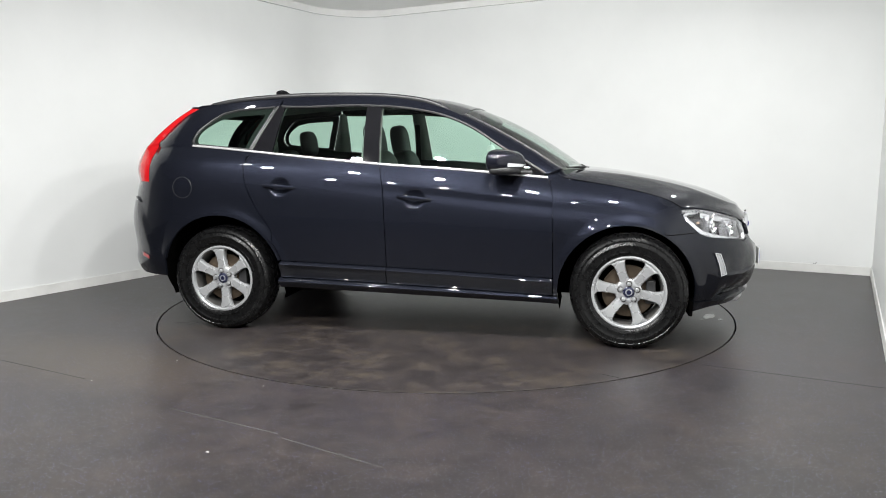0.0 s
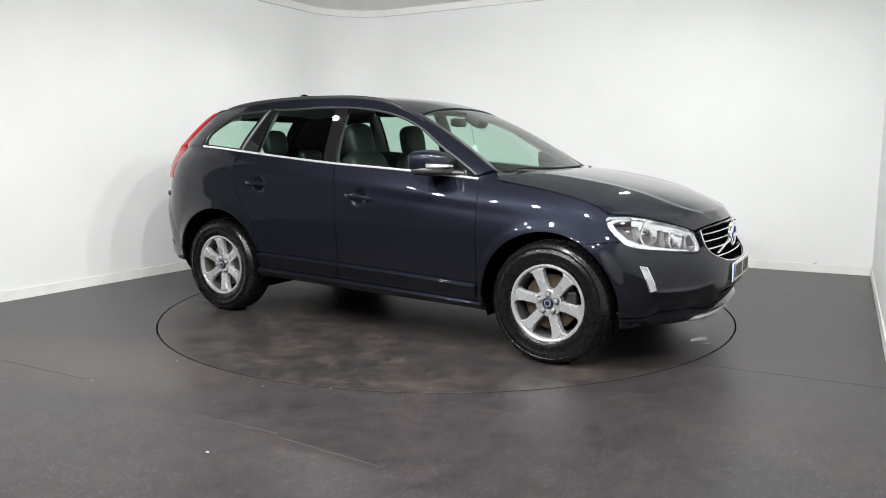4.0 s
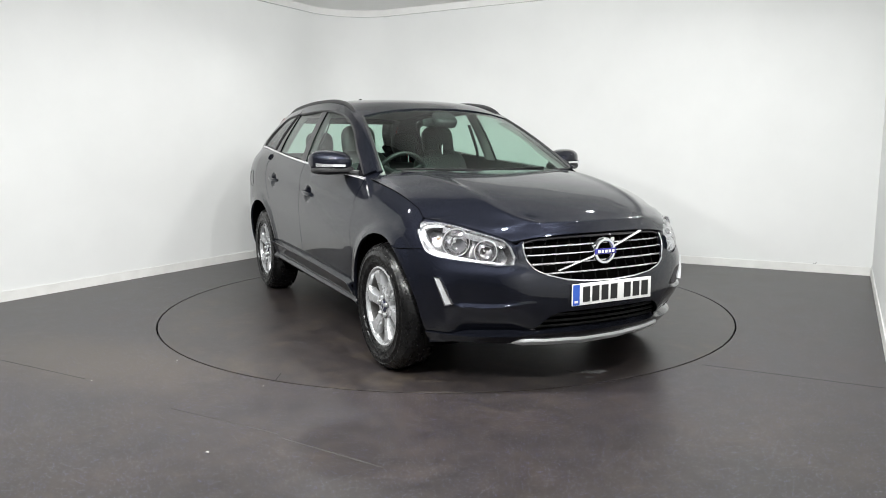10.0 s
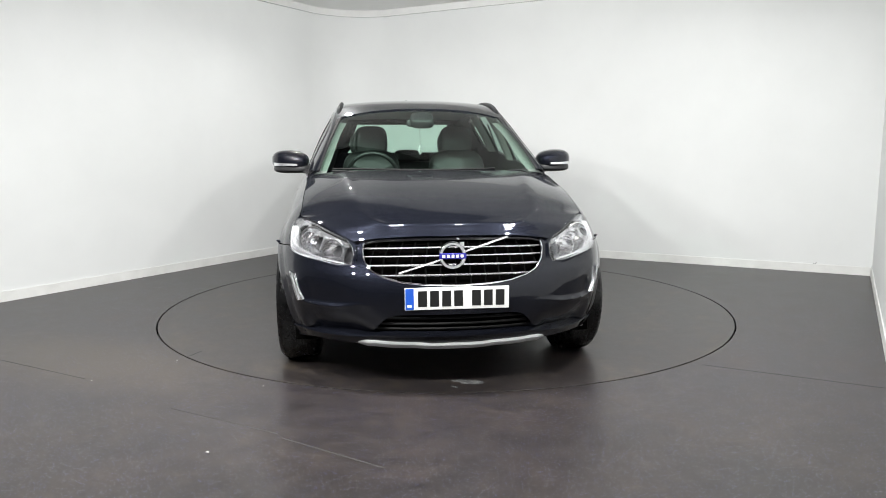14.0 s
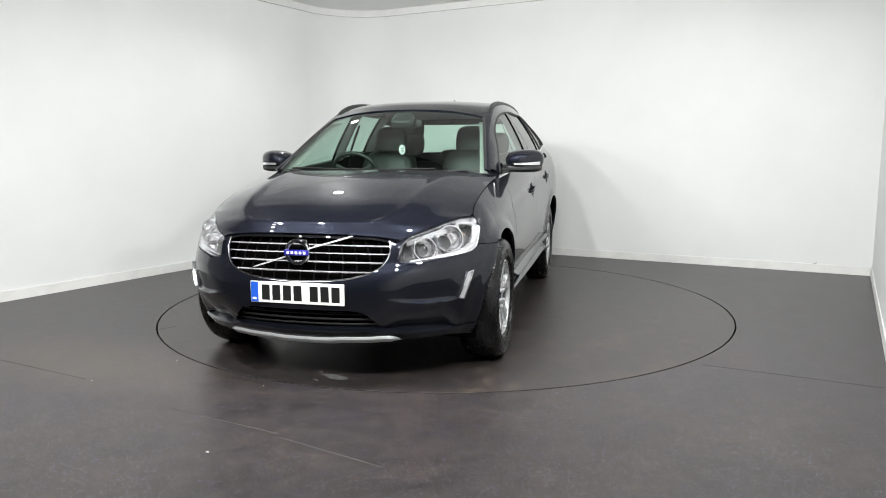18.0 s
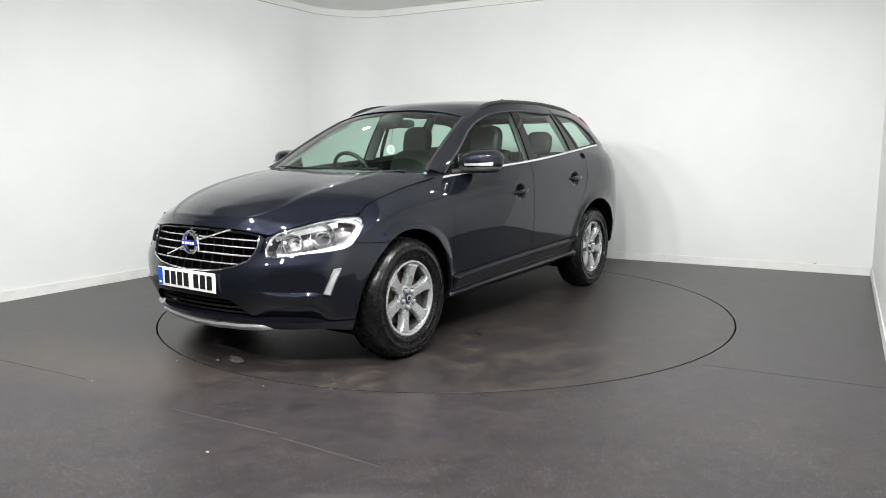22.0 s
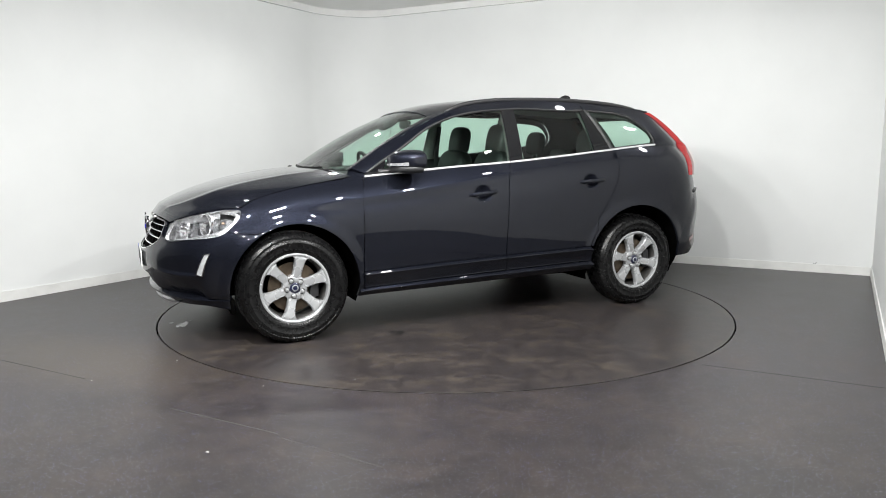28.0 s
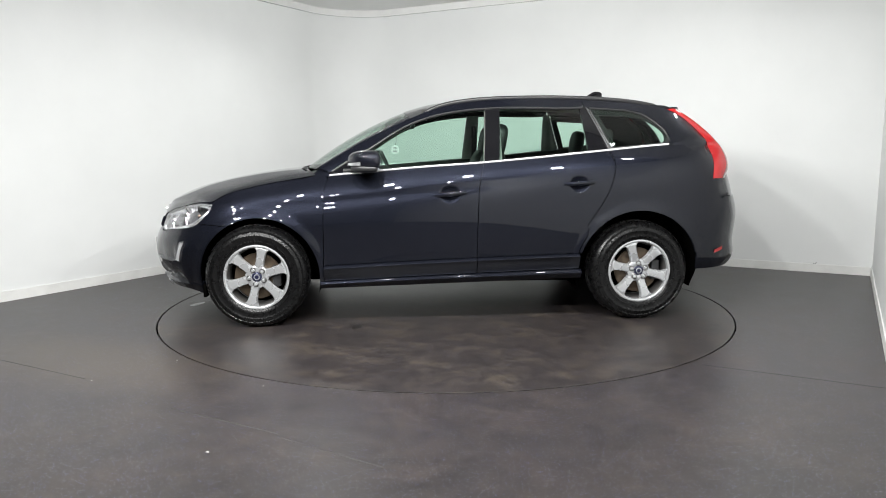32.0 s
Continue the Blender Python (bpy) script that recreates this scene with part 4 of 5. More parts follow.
    grid(bm, lambda a, b: nose_off(s * along(brow, a)[0] / 0.012, along(brow, a)[1] - 0.020 * b, -0.014 - 0.018 * b), 20, 3)
    part("brow", bm, LAMP_WHITE, lamp, "silver brow")
    c = nose_off(s * 66.5, 0.815, -0.045)
    bm = bmesh.new()
    bmesh.ops.create_uvsphere(bm, u_segments=16, v_segments=8, radius=0.012)
    bmesh.ops.scale(bm, vec=(1, 1, 0.7), verts=bm.verts[:])
    bmesh.ops.translate(bm, vec=c, verts=bm.verts[:])
    part("indicator_bulb", bm, AMBER, lamp, "amber indicator bulb")
    # slim light low in the bumper
    o = [(62.05, 0.606, -1), (62.05, 0.613, 1), (60.3, 0.540, 1), (58.5, 0.464, 1), (58.5, 0.474, -1), (60.3, 0.540, -1)]

    def slim(k, off):
        return [nose_off(s * (u + 1.55 * k * g), 0.54 + (z - 0.54) * (0.93 if k < 1 else 1.0), off) for u, z, g in o]
    bm = bmesh.new()
    vs = [[bm.verts.new(p) for p in slim(k, off)] for k, off in ((1.08, 0.000), (1.0, 0.018), (0.72, 0.018), (0.62, 0.006))]
    for a, b in zip(vs, vs[1:]):
        for k in range(6):
            bm.faces.new((a[k], a[(k + 1) % 6], b[(k + 1) % 6], b[k]))
    bmesh.ops.recalc_face_normals(bm, faces=bm.faces[:])
    slimob = part("slim_light", bm, CHROME, car, "slim upright light with a chrome frame", sharp=25)
    bm = bmesh.new()
    bm.faces.new([bm.verts.new(p) for p in slim(0.8, 0.013)])
    part("light_lens", face_out(bm, (1.5, 0, 0.5)), LENS_GREY, slimob, smooth=False)


for s in (1, -1):
    bm = bmesh.new()
    tube(bm, [nose_off(s * u, z, 0.0004) for u, z in even([(70.0, 0.741), (73, 0.737), (78, 0.731), (83, 0.726)], 20)], 0.0022, 6)
    part("bumper_gap", bm, DARK, car, "dark gap between bumper and wing")

# rear bumper and tailgate
def tail_point(t, z):
    xr = hermite(z, XR)
    a = abs(t) * math.pi / 2
    if z <= 1.3:
        x1 = -1.86 if z < 1.0 else -1.9
        q1 = min(max((-1.5 - x1) / (-1.5 - xr), 0), 1)
        q = q1 + (1 - q1) * math.cos(a) ** 0.7
        x = -1.5 + (xr + 1.5) * q
        y = side_y(x, min(z, hermite(x, ZB))) if q < 0.999 else 0.0
        return Vector((x, y * (1 if t > 0 else -1), z))
    x1 = hermite(z, [(1.3, -1.94), (1.43, -1.87), (1.55, -1.72)])
    ye = hermite(z, [(1.3, 0.66), (1.43, 0.58), (1.55, 0.53)])
    x = x1 + (xr - x1) * math.cos(a) ** 0.6
    return Vector((x, ye * math.sin(a) ** 0.8 * (1 if t > 0 else -1), z))


def tail_sheet(z0, z1, t0, t1, nu, nv):
    bm = bmesh.new()
    grid(bm, lambda u, v: tail_point(t0 + (t1 - t0) * u, z0 + (z1 - z0) * v), nu, nv)
    return face_out(bm, (0, 0, 0.6))


def rear_bumper_fn(u, v):
    z = 0.37 + 0.53 * v
    t = 2 * u - 1
    xm = hermite(z, [(0.37, -1.817), (0.45, -1.810), (0.5, -1.813), (0.58, -1.862), (0.72, -1.927), (0.90, -2.017)])
    xr = hermite(z, XR)
    q1 = (-1.5 - xm) / (-1.5 - xr)
    q = q1 + (1 - q1) * math.cos(abs(t) * math.pi / 2) ** 0.7
    x = -1.5 + (xr + 1.5) * q
    y = side_y(x, z) if q < 0.999 else 0.0
    bulge = 0.008 * min(1.0, abs(q - q1) * 12)
    return Vector((x - bulge * 0.5, (y + bulge) * (1 if t > 0 else -1) if q < 0.999 else 0.0, z))


bm = bmesh.new()
grid(bm, rear_bumper_fn, 70, 20)
part("rear_bumper", flange(face_out(bm, (0, 0, 0.6)), 0.015), PAINT, car)
tailgate = part("tailgate", tail_sheet(0.905, 1.22, -1, 1, 48, 14), PAINT, car)
part("rear_window", tail_sheet(1.22, 1.51, -0.62, 0.62, 24, 10), GLASS, car, "clear green-tinted rear window")
for t0, t1 in ((-1, -0.62), (0.62, 1)):
    part("window_side_frame", tail_sheet(1.22, 1.51, t0, t1, 8, 10), GLOSS_BLACK, tailgate)
part("window_header", tail_sheet(1.51, 1.57, -1, 1, 30, 3), PAINT, tailgate)


def spoiler_fn(u, v):
    t = 2 * u - 1
    k = abs(t) ** 3
    x0 = -1.70 - 0.06 * (1 - k)
    x1 = -1.88 + 0.12 * k
    x = x0 + (x1 - x0) * v
    return Vector((x, (0.575 - 0.05 * v) * t, 1.590 - 0.035 * k - 0.020 * v))


bm = bmesh.new()
grid(bm, spoiler_fn, 30, 5)
part("roof_spoiler", flange(face_out(bm, (-1.8, 0, 1.2)), 0.022), PAINT, car)

# sills and door cladding
SILL_LO = [(-0.95, 0.318), (0.2, 0.284), (0.95, 0.262)]
for s in (1, -1):
    xs = [-0.945 + 1.885 * i / 12 for i in range(13)]
    lo = [(x, hermite(x, SILL_LO)) for x in xs]
    hi = [(x, strip_z(x) - 0.118) for x in xs]
    part("sill", sheet(lo, hi, 40, 24, lambda p: on_side(p, 0.024 * min(1.0, max(0.0, (p[1] - hermite(p[0], SILL_LO) + 0.01) / 0.05)) - 0.030 * min(1.0, max(0.0, (p[1] - strip_z(p[0]) + 0.118) / 0.022 + 1.0))), side=s), PAINT, car)
    for x0, x1 in ((-0.93, -0.187), (-0.181, 0.912)):
        xs = [x0 + (x1 - x0) * i / 8 for i in range(9)]
        lo = [(x, strip_z(x) - 0.112) for x in xs]
        hi = [(x, strip_z(x) - 0.004) for x in xs]

        def clad(p):
            f = (p[1] - strip_z(p[0]) + 0.112) / 0.108
            return on_side(p, 0.001 + 0.038 * max(0.0, min(1.0, f / 0.84)) ** 1.5 - 0.044 * max(0.0, (f - 0.84) / 0.16))
        panel = part("door_cladding", sheet(lo, hi, 30, 26, clad, side=s), PAINT, car)
        for dz, off in ((-0.020, 0.0375), (-0.1105, 0.001)):
            bm = bmesh.new()
            tube(bm, [on_side((x, strip_z(x) + dz), off) for x in (x0 + 0.01 + (x1 - x0 - 0.02) * i / 24 for i in range(25))], 0.0036, 8)
            part("cladding_edge", bm if s > 0 else mirror_y(bm), PAINT, panel)

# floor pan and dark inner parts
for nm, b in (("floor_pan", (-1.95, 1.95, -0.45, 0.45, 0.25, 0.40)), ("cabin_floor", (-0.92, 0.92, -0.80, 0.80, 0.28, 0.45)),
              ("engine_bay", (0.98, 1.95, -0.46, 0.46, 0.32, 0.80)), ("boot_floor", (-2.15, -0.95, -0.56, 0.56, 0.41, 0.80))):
    part(nm, boxed(*b, 0.03), DARK, car, "dark underbody, blackened for its shade")
for s in (1, -1):
    for (cx, cz), r in ((FA, ARC_F), (RA, ARC_R)):
        bm = bmesh.new()

        def liner(u, v):
            a = radians(-18 + 216 * u)
            x, z = cx + (r + 0.004) * math.cos(a), cz + (r + 0.004) * math.sin(a)
            y1 = side_y(x, max(z, 0.26)) - 0.012
            return Vector((x, s * (y1 + (0.44 - y1) * v), z))
        grid(bm, liner, 36, 4)
        part("arch_liner", bm, DARK, car, "black wheel arch liner, darkened for its shade")
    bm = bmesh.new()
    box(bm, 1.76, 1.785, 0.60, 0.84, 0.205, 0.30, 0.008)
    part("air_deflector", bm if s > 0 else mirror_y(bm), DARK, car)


# ------------------------------------------------------------------ wheels
RUBBER = varied("tyre_rubber", (0.0022, 0.0022, 0.0024), (0.005, 0.005, 0.0052), 30, 0.28, 0.08, bmp=0.05)
RUST = varied("brake_disc", (0.045, 0.031, 0.020), (0.10, 0.074, 0.050), 18, 0.45, 0.1, metal=0.5)
RUBBER.node_tree.nodes["Principled BSDF"].inputs["Specular IOR Level"].default_value = 0.3
# Darker than the alloy: shade inside the wheel is put into this colour.
BARREL = varied("shaded_barrel", (0.05, 0.05, 0.05), (0.09, 0.085, 0.08), 20, 0.5, 0.1, metal=0.5)
CAP_BLUE = mat("cap_blue", (0.012, 0.015, 0.045), 0.25, 0.3, 0.6)


def turned(prof, seg=72, cap=False):
    bm = bmesh.new()
    rings = spin(bm, prof, seg)
    if cap:
        bm.faces.new(rings[-1])
    bmesh.ops.recalc_face_normals(bm, faces=bm.faces[:])
    return bm


def spoke_mesh():
    bm = bmesh.new()
    rows = [(0.040, 0.031, -0.036), (0.080, 0.0305, -0.033), (0.105, 0.0285, -0.028), (0.14, 0.0295, -0.023), (0.17, 0.033, -0.020), (0.192, 0.040, -0.018), (0.206, 0.050, -0.017), (0.214, 0.063, -0.020)]
    vs = []
    for r, w, y in rows:
        prof = [(-w, y - 0.045), (-w, y - 0.008), (-w + 0.006, y), (0, y + 0.0015), (w - 0.006, y), (w, y - 0.008), (w, y - 0.045)]
        vs.append([bm.verts.new((math.sqrt(max(r * r - t * t, 0.0001)) if r > 0.2 else r, yy, t)) for t, yy in prof])
    for a, b in zip(vs, vs[1:]):
        for k in range(6):
            bm.faces.new((a[k], a[k + 1], b[k + 1], b[k]))
    bmesh.ops.recalc_face_normals(bm, faces=bm.faces[:])
    return bm


def wheel(spoke_at, lug_at):
    """A wheel whose outer side looks to +y; its face is at y = 0."""
    bm = turned([(0.2085, -0.034), (0.211, -0.026), (0.214, -0.013), (0.222, -0.009), (0.231, -0.011), (0.234, -0.018), (0.230, -0.03)], 72)
    w = part("wheel", bm, ALLOY, car, "silver six-spoke alloy wheel with a black tyre", sharp=35)
    part("barrel", turned([(0.212, -0.215), (0.225, -0.215), (0.205, -0.19), (0.196, -0.12), (0.203, -0.05), (0.2085, -0.034)], 48), BARREL, w, "inner wheel barrel, darkened for its shade", sharp=35)
    prof = [(0.222, -0.215), (0.26, -0.232), (0.32, -0.232), (0.350, -0.214), (0.3645, -0.180), (0.366, -0.11), (0.3645, -0.050), (0.354, -0.020),
            (0.342, -0.006), (0.334, -0.001), (0.331, 0.003), (0.327, 0.003), (0.324, 0.0005), (0.318, 0.001), (0.314, 0.004), (0.304, 0.0055), (0.301, 0.0075), (0.298, 0.0075), (0.295, 0.0055), (0.275, 0.003), (0.262, 0.002), (0.260, 0.005), (0.256, 0.004), (0.254, -0.004), (0.240, -0.008), (0.230, -0.016)]
    tyre = part("tyre", turned(prof, 80), RUBBER, w, "black rubber tyre")
    part("brake_disc", turned([(0.165, -0.105), (0.165, -0.085), (0.085, -0.085), (0.08, -0.06), (0.03, -0.06), (0.001, -0.06)], 40), RUST, w, "rusty brake disc", sharp=30)
    bm = boxed(-0.165, -0.105, -0.12, -0.055, -0.075, 0.075, 0.012)
    part("brake_caliper", bm, BLACK, w)
    # Near-black disc that stands in for the shade behind the spokes.
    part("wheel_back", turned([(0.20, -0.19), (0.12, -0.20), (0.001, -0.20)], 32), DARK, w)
    first_spoke = None
    for k in range(6):
        if first_spoke is None:
            sp = first_spoke = part("spoke", spoke_mesh(), ALLOY, w, sharp=40)
        else:
            sp = new("spoke", first_spoke.data)
            sp.parent = w
        sp.matrix_basis = Matrix.Rotation(-radians(180 - spoke_at - 60 * k), 4, "Y")
    part("hub", turned([(0.084, -0.075), (0.082, -0.038), (0.076, -0.0335), (0.04, -0.031), (0.037, -0.033), (0.001, -0.033)], 40), ALLOY, w, sharp=40)
    cap = part("hub_cap", turned([(0.034, -0.034), (0.034, -0.028), (0.030, -0.025), (0.012, -0.023), (0.001, -0.023)], 32), CAP_BLUE, w, "dark blue hub cap", sharp=40)
    part("cap_ring", turned([(0.022, -0.026), (0.022, -0.0225), (0.015, -0.0215), (0.015, -0.026)], 24), SATIN, w)
    lug0 = None
    for k in range(5):
        a = radians(180 - lug_at - 72 * k)
        if lug0 is None:
            lg = lug0 = part("lug_nut", turned([(0.0125, -0.04), (0.0125, -0.019), (0.010, -0.014), (0.001, -0.012)], 12), SATIN, w, sharp=40)
        else:
            lg = new("lug_nut", lug0.data)
            lg.parent = w
        lg.matrix_basis = Matrix.Translation((0.054 * math.cos(a), 0, 0.054 * math.sin(a)))
    # Dark discs under the nuts paint the shade of their recesses.
    well = None
    for k in range(5):
        a = radians(180 - lug_at - 72 * k)
        if well is None:
            lw = well = part("lug_well", turned([(0.0205, -0.0330), (0.0185, -0.0295), (0.0165, -0.0320), (0.001, -0.0320)], 16), BARREL, w, "dark disc that paints a lug recess's shade", sharp=30)
        else:
            lw = new("lug_well", well.data)
            lw.parent = w
        lw.matrix_basis = Matrix.Translation((0.054 * math.cos(a), 0, 0.054 * math.sin(a)))
    # raised tread blocks round the shoulder
    bm = bmesh.new()
    for k in range(90):
        a0, a1 = 2 * math.pi * k / 90, 2 * math.pi * (k + 0.62) / 90
        for y0, y1 in ((-0.055, -0.022), (-0.205, -0.178)):
            vs = []
            for r in (0.352, 0.3658):
                for a, y in ((a0, y0), (a1, y0), (a1, y1), (a0, y1)):
                    rr = r - (0.010 if abs(y) < 0.03 or abs(y) > 0.2 else 0)
                    vs.append(bm.verts.new((rr * math.cos(a), y, rr * math.sin(a))))
            for f in ((4, 5, 6, 7), (0, 1, 5, 4), (1, 2, 6, 5), (2, 3, 7, 6), (3, 0, 4, 7)):
                bm.faces.new([vs[i] for i in f])
    for yy in (-0.085, -0.115, -0.145):
        n = 72
        a = [[bm.verts.new((r * math.cos(2 * math.pi * k / n), yy + d, r * math.sin(2 * math.pi * k / n))) for k in range(n)] for r, d in ((0.362, -0.010), (0.3675, -0.009), (0.3675, 0.009), (0.362, 0.010))]
        for p, q in zip(a, a[1:]):
            for k in range(n):
                bm.faces.new((p[k], p[(k + 1) % n], q[(k + 1) % n], q[k]))
    bmesh.ops.recalc_face_normals(bm, faces=bm.faces[:])
    tr = part("tread", bm, RUBBER, w, smooth=False)
    tr["kind"] = "stuff"
    return w


AXLE = 0.362
for x, y, side, sp, lug in ((1.387, 0.945, 1, 18, 45), (-1.387, 0.918, 1, 48, 20), (1.387, 0.945, -1, 50, 90), (-1.387, 0.918, -1, 35, 30)):
    w = wheel(sp, lug)
    w.matrix_basis = pose(x, side * y, AXLE, 0, 0, 0 if side > 0 else 180)


# ------------------------------------------------------------------ glass, trims, mirrors
def win_sheet(lo, hi, nu, nv, off, side, fold=0.0):
    return sheet(lo, hi, nu, nv, lambda p: on_side(p, off), side=side, fold=fold)


def wt(x, d=0.0):
    return (x, hermite(x, WT) + d)


Q_OUT = [(-1.17, 1.256), (-1.3, 1.268), (-1.45, 1.280), (-1.592, 1.292), (-1.612, 1.325), (-1.590, 1.388), (-1.522, 1.455), (-1.448, 1.508), (-1.33, 1.536), (-1.045, 1.553)]
FRAME = GLOSS_BLACK
for s in (1, -1):
    # front door glass, its black sail and frame
    xs = [-0.262 + (0.70 + 0.262) * i / 16 for i in range(17)]
    lo = [belt(-0.238 + (0.735 + 0.238) * i / 16, 0.012) for i in range(17)]
    part("front_door_glass", win_sheet(lo, [wt(x, -0.006) for x in xs], 32, 10, -0.012, s), GLASS, car, "green-tinted side window")
    part("mirror_sail", win_sheet([belt(0.735, 0.012), belt(0.80, 0.012), belt(0.862, 0.008)], [wt(0.70, -0.006), wt(0.76, -0.004), wt(0.866, 0.004)], 8, 5, -0.004, s, 0.012), FRAME, car, "black mirror corner panel")
    # rear door glass
    a0, a1, b0, b1 = -1.005, -0.352, -0.990, -0.362
    part("rear_door_glass", win_sheet([belt(a0 + (a1 - a0) * i / 12, 0.012) for i in range(13)], [wt(b0 + (b1 - b0) * i / 12, -0.004) for i in range(13)], 24, 10, -0.012, s), GLASS, car, "green-tinted side window")
    # pillars between
    part("centre_pillar", win_sheet([belt(-0.352, 0.010), belt(-0.30, 0.010), belt(-0.245, 0.010)], [wt(-0.375), wt(-0.33), wt(-0.272)], 8, 8, -0.003, s, 0.012), FRAME, car, "gloss black door pillar")
    part("rear_pillar", win_sheet([belt(-1.150, 0.010), belt(-1.08, 0.010), belt(-1.0, 0.010)], [wt(-1.022), wt(-1.0), wt(-0.975)], 8, 8, -0.003, s, 0.012), FRAME, car, "gloss black door pillar")
    bm = bmesh.new()
    tube(bm, [on_side((-1.155 + 0.128 * i / 8, 1.250 + 0.307 * i / 8), -0.001) for i in range(9)], 0.0075, 6)
    part("pillar_strip", bm if s > 0 else mirror_y(bm), BLACK, car)
    # quarter glass
    bm = bmesh.new()
    o = even(Q_OUT + Q_OUT[:1], 48)[:-1]
    c = (-1.33, 1.40)
    rings = [[bm.verts.new(on_side((c[0] + (p[0] - c[0]) * k, c[1] + (p[1] - c[1]) * k), -0.008)) for p in o] for k in (1.0, 0.7, 0.4, 0.1)]
    for a, b in zip(rings, rings[1:]):
        for k in range(48):
            bm.faces.new((a[k], a[(k + 1) % 48], b[(k + 1) % 48], b[k]))
    bm.faces.new(rings[-1])
    face_out(bm, (0, 0, 0.6))
    part("quarter_glass", bm if s > 0 else mirror_y(bm), GLASS, car, "green-tinted quarter window")
    bm = bmesh.new()
    inner = [(-1.365 + (p[0] + 1.365) * (0.80 if p[0] > -1.365 else 0.88), 1.368 + (p[1] - 1.368) * (0.72 if p[1] > 1.368 else 0.92)) for p in o]
    rings = [[bm.verts.new(on_side(q, -0.0105)) for q in loop] for loop in (o, [((a[0] + b[0]) / 2, (a[1] + b[1]) / 2) for a, b in zip(o, inner)], inner)]
    for a, b in zip(rings, rings[1:]):
        for k in range(48):
            bm.faces.new((a[k], a[(k + 1) % 48], b[(k + 1) % 48], b[k]))
    face_out(bm, (0, 0, 0.6))
    part("quarter_frit", bm if s > 0 else mirror_y(bm), SLAT, car, "black border of the quarter window")
    bm = bmesh.new()
    ring = even(Q_OUT + Q_OUT[:1], 48)
    tube(bm, [on_side(p, -0.004) for p in ring], 0.008, 6, caps=False)
    part("quarter_seal", bm if s > 0 else mirror_y(bm), BLACK, car)
    # seal along the top of the door windows
    bm = bmesh.new()
    tube(bm, [on_side(wt(-1.0 + 1.85 * i / 40, -0.002), -0.004) for i in range(41)], 0.009, 6)
    part("window_seal", bm if s > 0 else mirror_y(bm), BLACK, car)
    # chrome strip on the belt line, in three lengths
    for x0, x1 in ((-1.60, -1.152), (-1.147, -0.242), (-0.236, 0.868)):
        bm = bmesh.new()
        tube(bm, [on_side(belt(x0 + (x1 - x0) * i / 20, 0.003), 0.003) for i in range(21)], 0.0085, 8, up=(0, 1, 0), flat=0.8)
        part("belt_strip", bm if s > 0 else mirror_y(bm), BRIGHT, car, "bright chrome belt strip")
    # front pillar between screen and door
    bm = bmesh.new()

    def pillar(u, v):
        x = 0.955 + (0.165 - 0.955) * u
        a = ws_fn(1.0, u)
        xe = 0.985 + (0.285 - 0.985) * u
        b = Vector((xe, hermite(xe, EY), hermite(xe, EZ)))
        p = a.lerp(b, v)
        p.z += 0.006 * 4 * v * (1 - v)
        return p
    grid(bm, pillar, 24, 5)
    face_out(bm, (0.3, 0, 1.0))
    part("front_pillar", bm if s > 0 else mirror_y(bm), PAINT, car)
    bm = bmesh.new()
    tube(bm, [pillar(i / 16, 0.0) for i in range(17)], 0.010, 6)
    part("screen_seal", bm if s > 0 else mirror_y(bm), BLACK, car)
    # roof rail
    bm = bmesh.new()
    rail = [(-1.60, 0.572, 1.588), (-1.52, 0.580, 1.606), (-1.35, 0.588, 1.630), (-1.1, 0.592, 1.648), (-0.8, 0.594, 1.656), (-0.5, 0.594, 1.653), (-0.25, 0.596, 1.642), (-0.05, 0.600, 1.618), (0.08, 0.606, 1.586), (0.18, 0.614, 1.540)]
    tube(bm, [Vector(along(rail, i / 50, True)) - Vector((0, 0, 0.020)) for i in range(51)], [0.009 if i < 2 or i > 48 else 0.0125 for i in range(51)], 12, flat=1.25)
    railob = part("roof_rail", bm if s > 0 else mirror_y(bm), BLACK, car, "black raised roof rail")
    # door handles
    for hx, hz, sl in ((0.010, 0.940, -0.085), (-0.925, 1.010, -0.055)):
        bm = bmesh.new()
        pts = []
        for i in range(13):
            f = i / 12 * 2 - 1
            x = hx + 0.112 * f
            z = hz + sl * 0.112 * f
            pts.append(on_side((x, z), 0.020 - 0.020 * abs(f) ** 4))
        tube(bm, pts, [0.012 + 0.004 * (1 - abs(i / 6 - 1)) for i in range(13)], 10, up=(0, 1, 0), flat=0.62)
        part("door_handle", bm if s > 0 else mirror_y(bm), PAINT, car)
    # door mirror
    bm = bmesh.new()
    bmesh.ops.create_uvsphere(bm, u_segments=32, v_segments=20, radius=1.0)
    for v in bm.verts:
        x, y, z = v.co
        sx = math.copysign(abs(x) ** 0.8, x)
        sy = math.copysign(abs(y) ** 0.65, y)
        sz = math.copysign(abs(z) ** 0.75, z)
        k = 0.158 * (1 - 0.30 * max(0.0, sy)) if sx > 0 else 0.060
        zz = 1.180 + 0.073 * sz - (0.012 * max(0, -sy) if sz > 0 else 0)
        v.co = (0.565 + k * sx - 0.025 * sy, 0.944 + 0.130 * sy, zz)
    mir = part("door_mirror", bm if s > 0 else mirror_y(bm), PAINT, car, "dark blue door mirror with a white indicator")
    bm = bmesh.new()
    bmesh.ops.create_uvsphere(bm, u_segments=28, v_segments=12, radius=1.0)
    for v in bm.verts:
        x, y, z = v.co
        k = 0.140 if x > 0 else 0.050
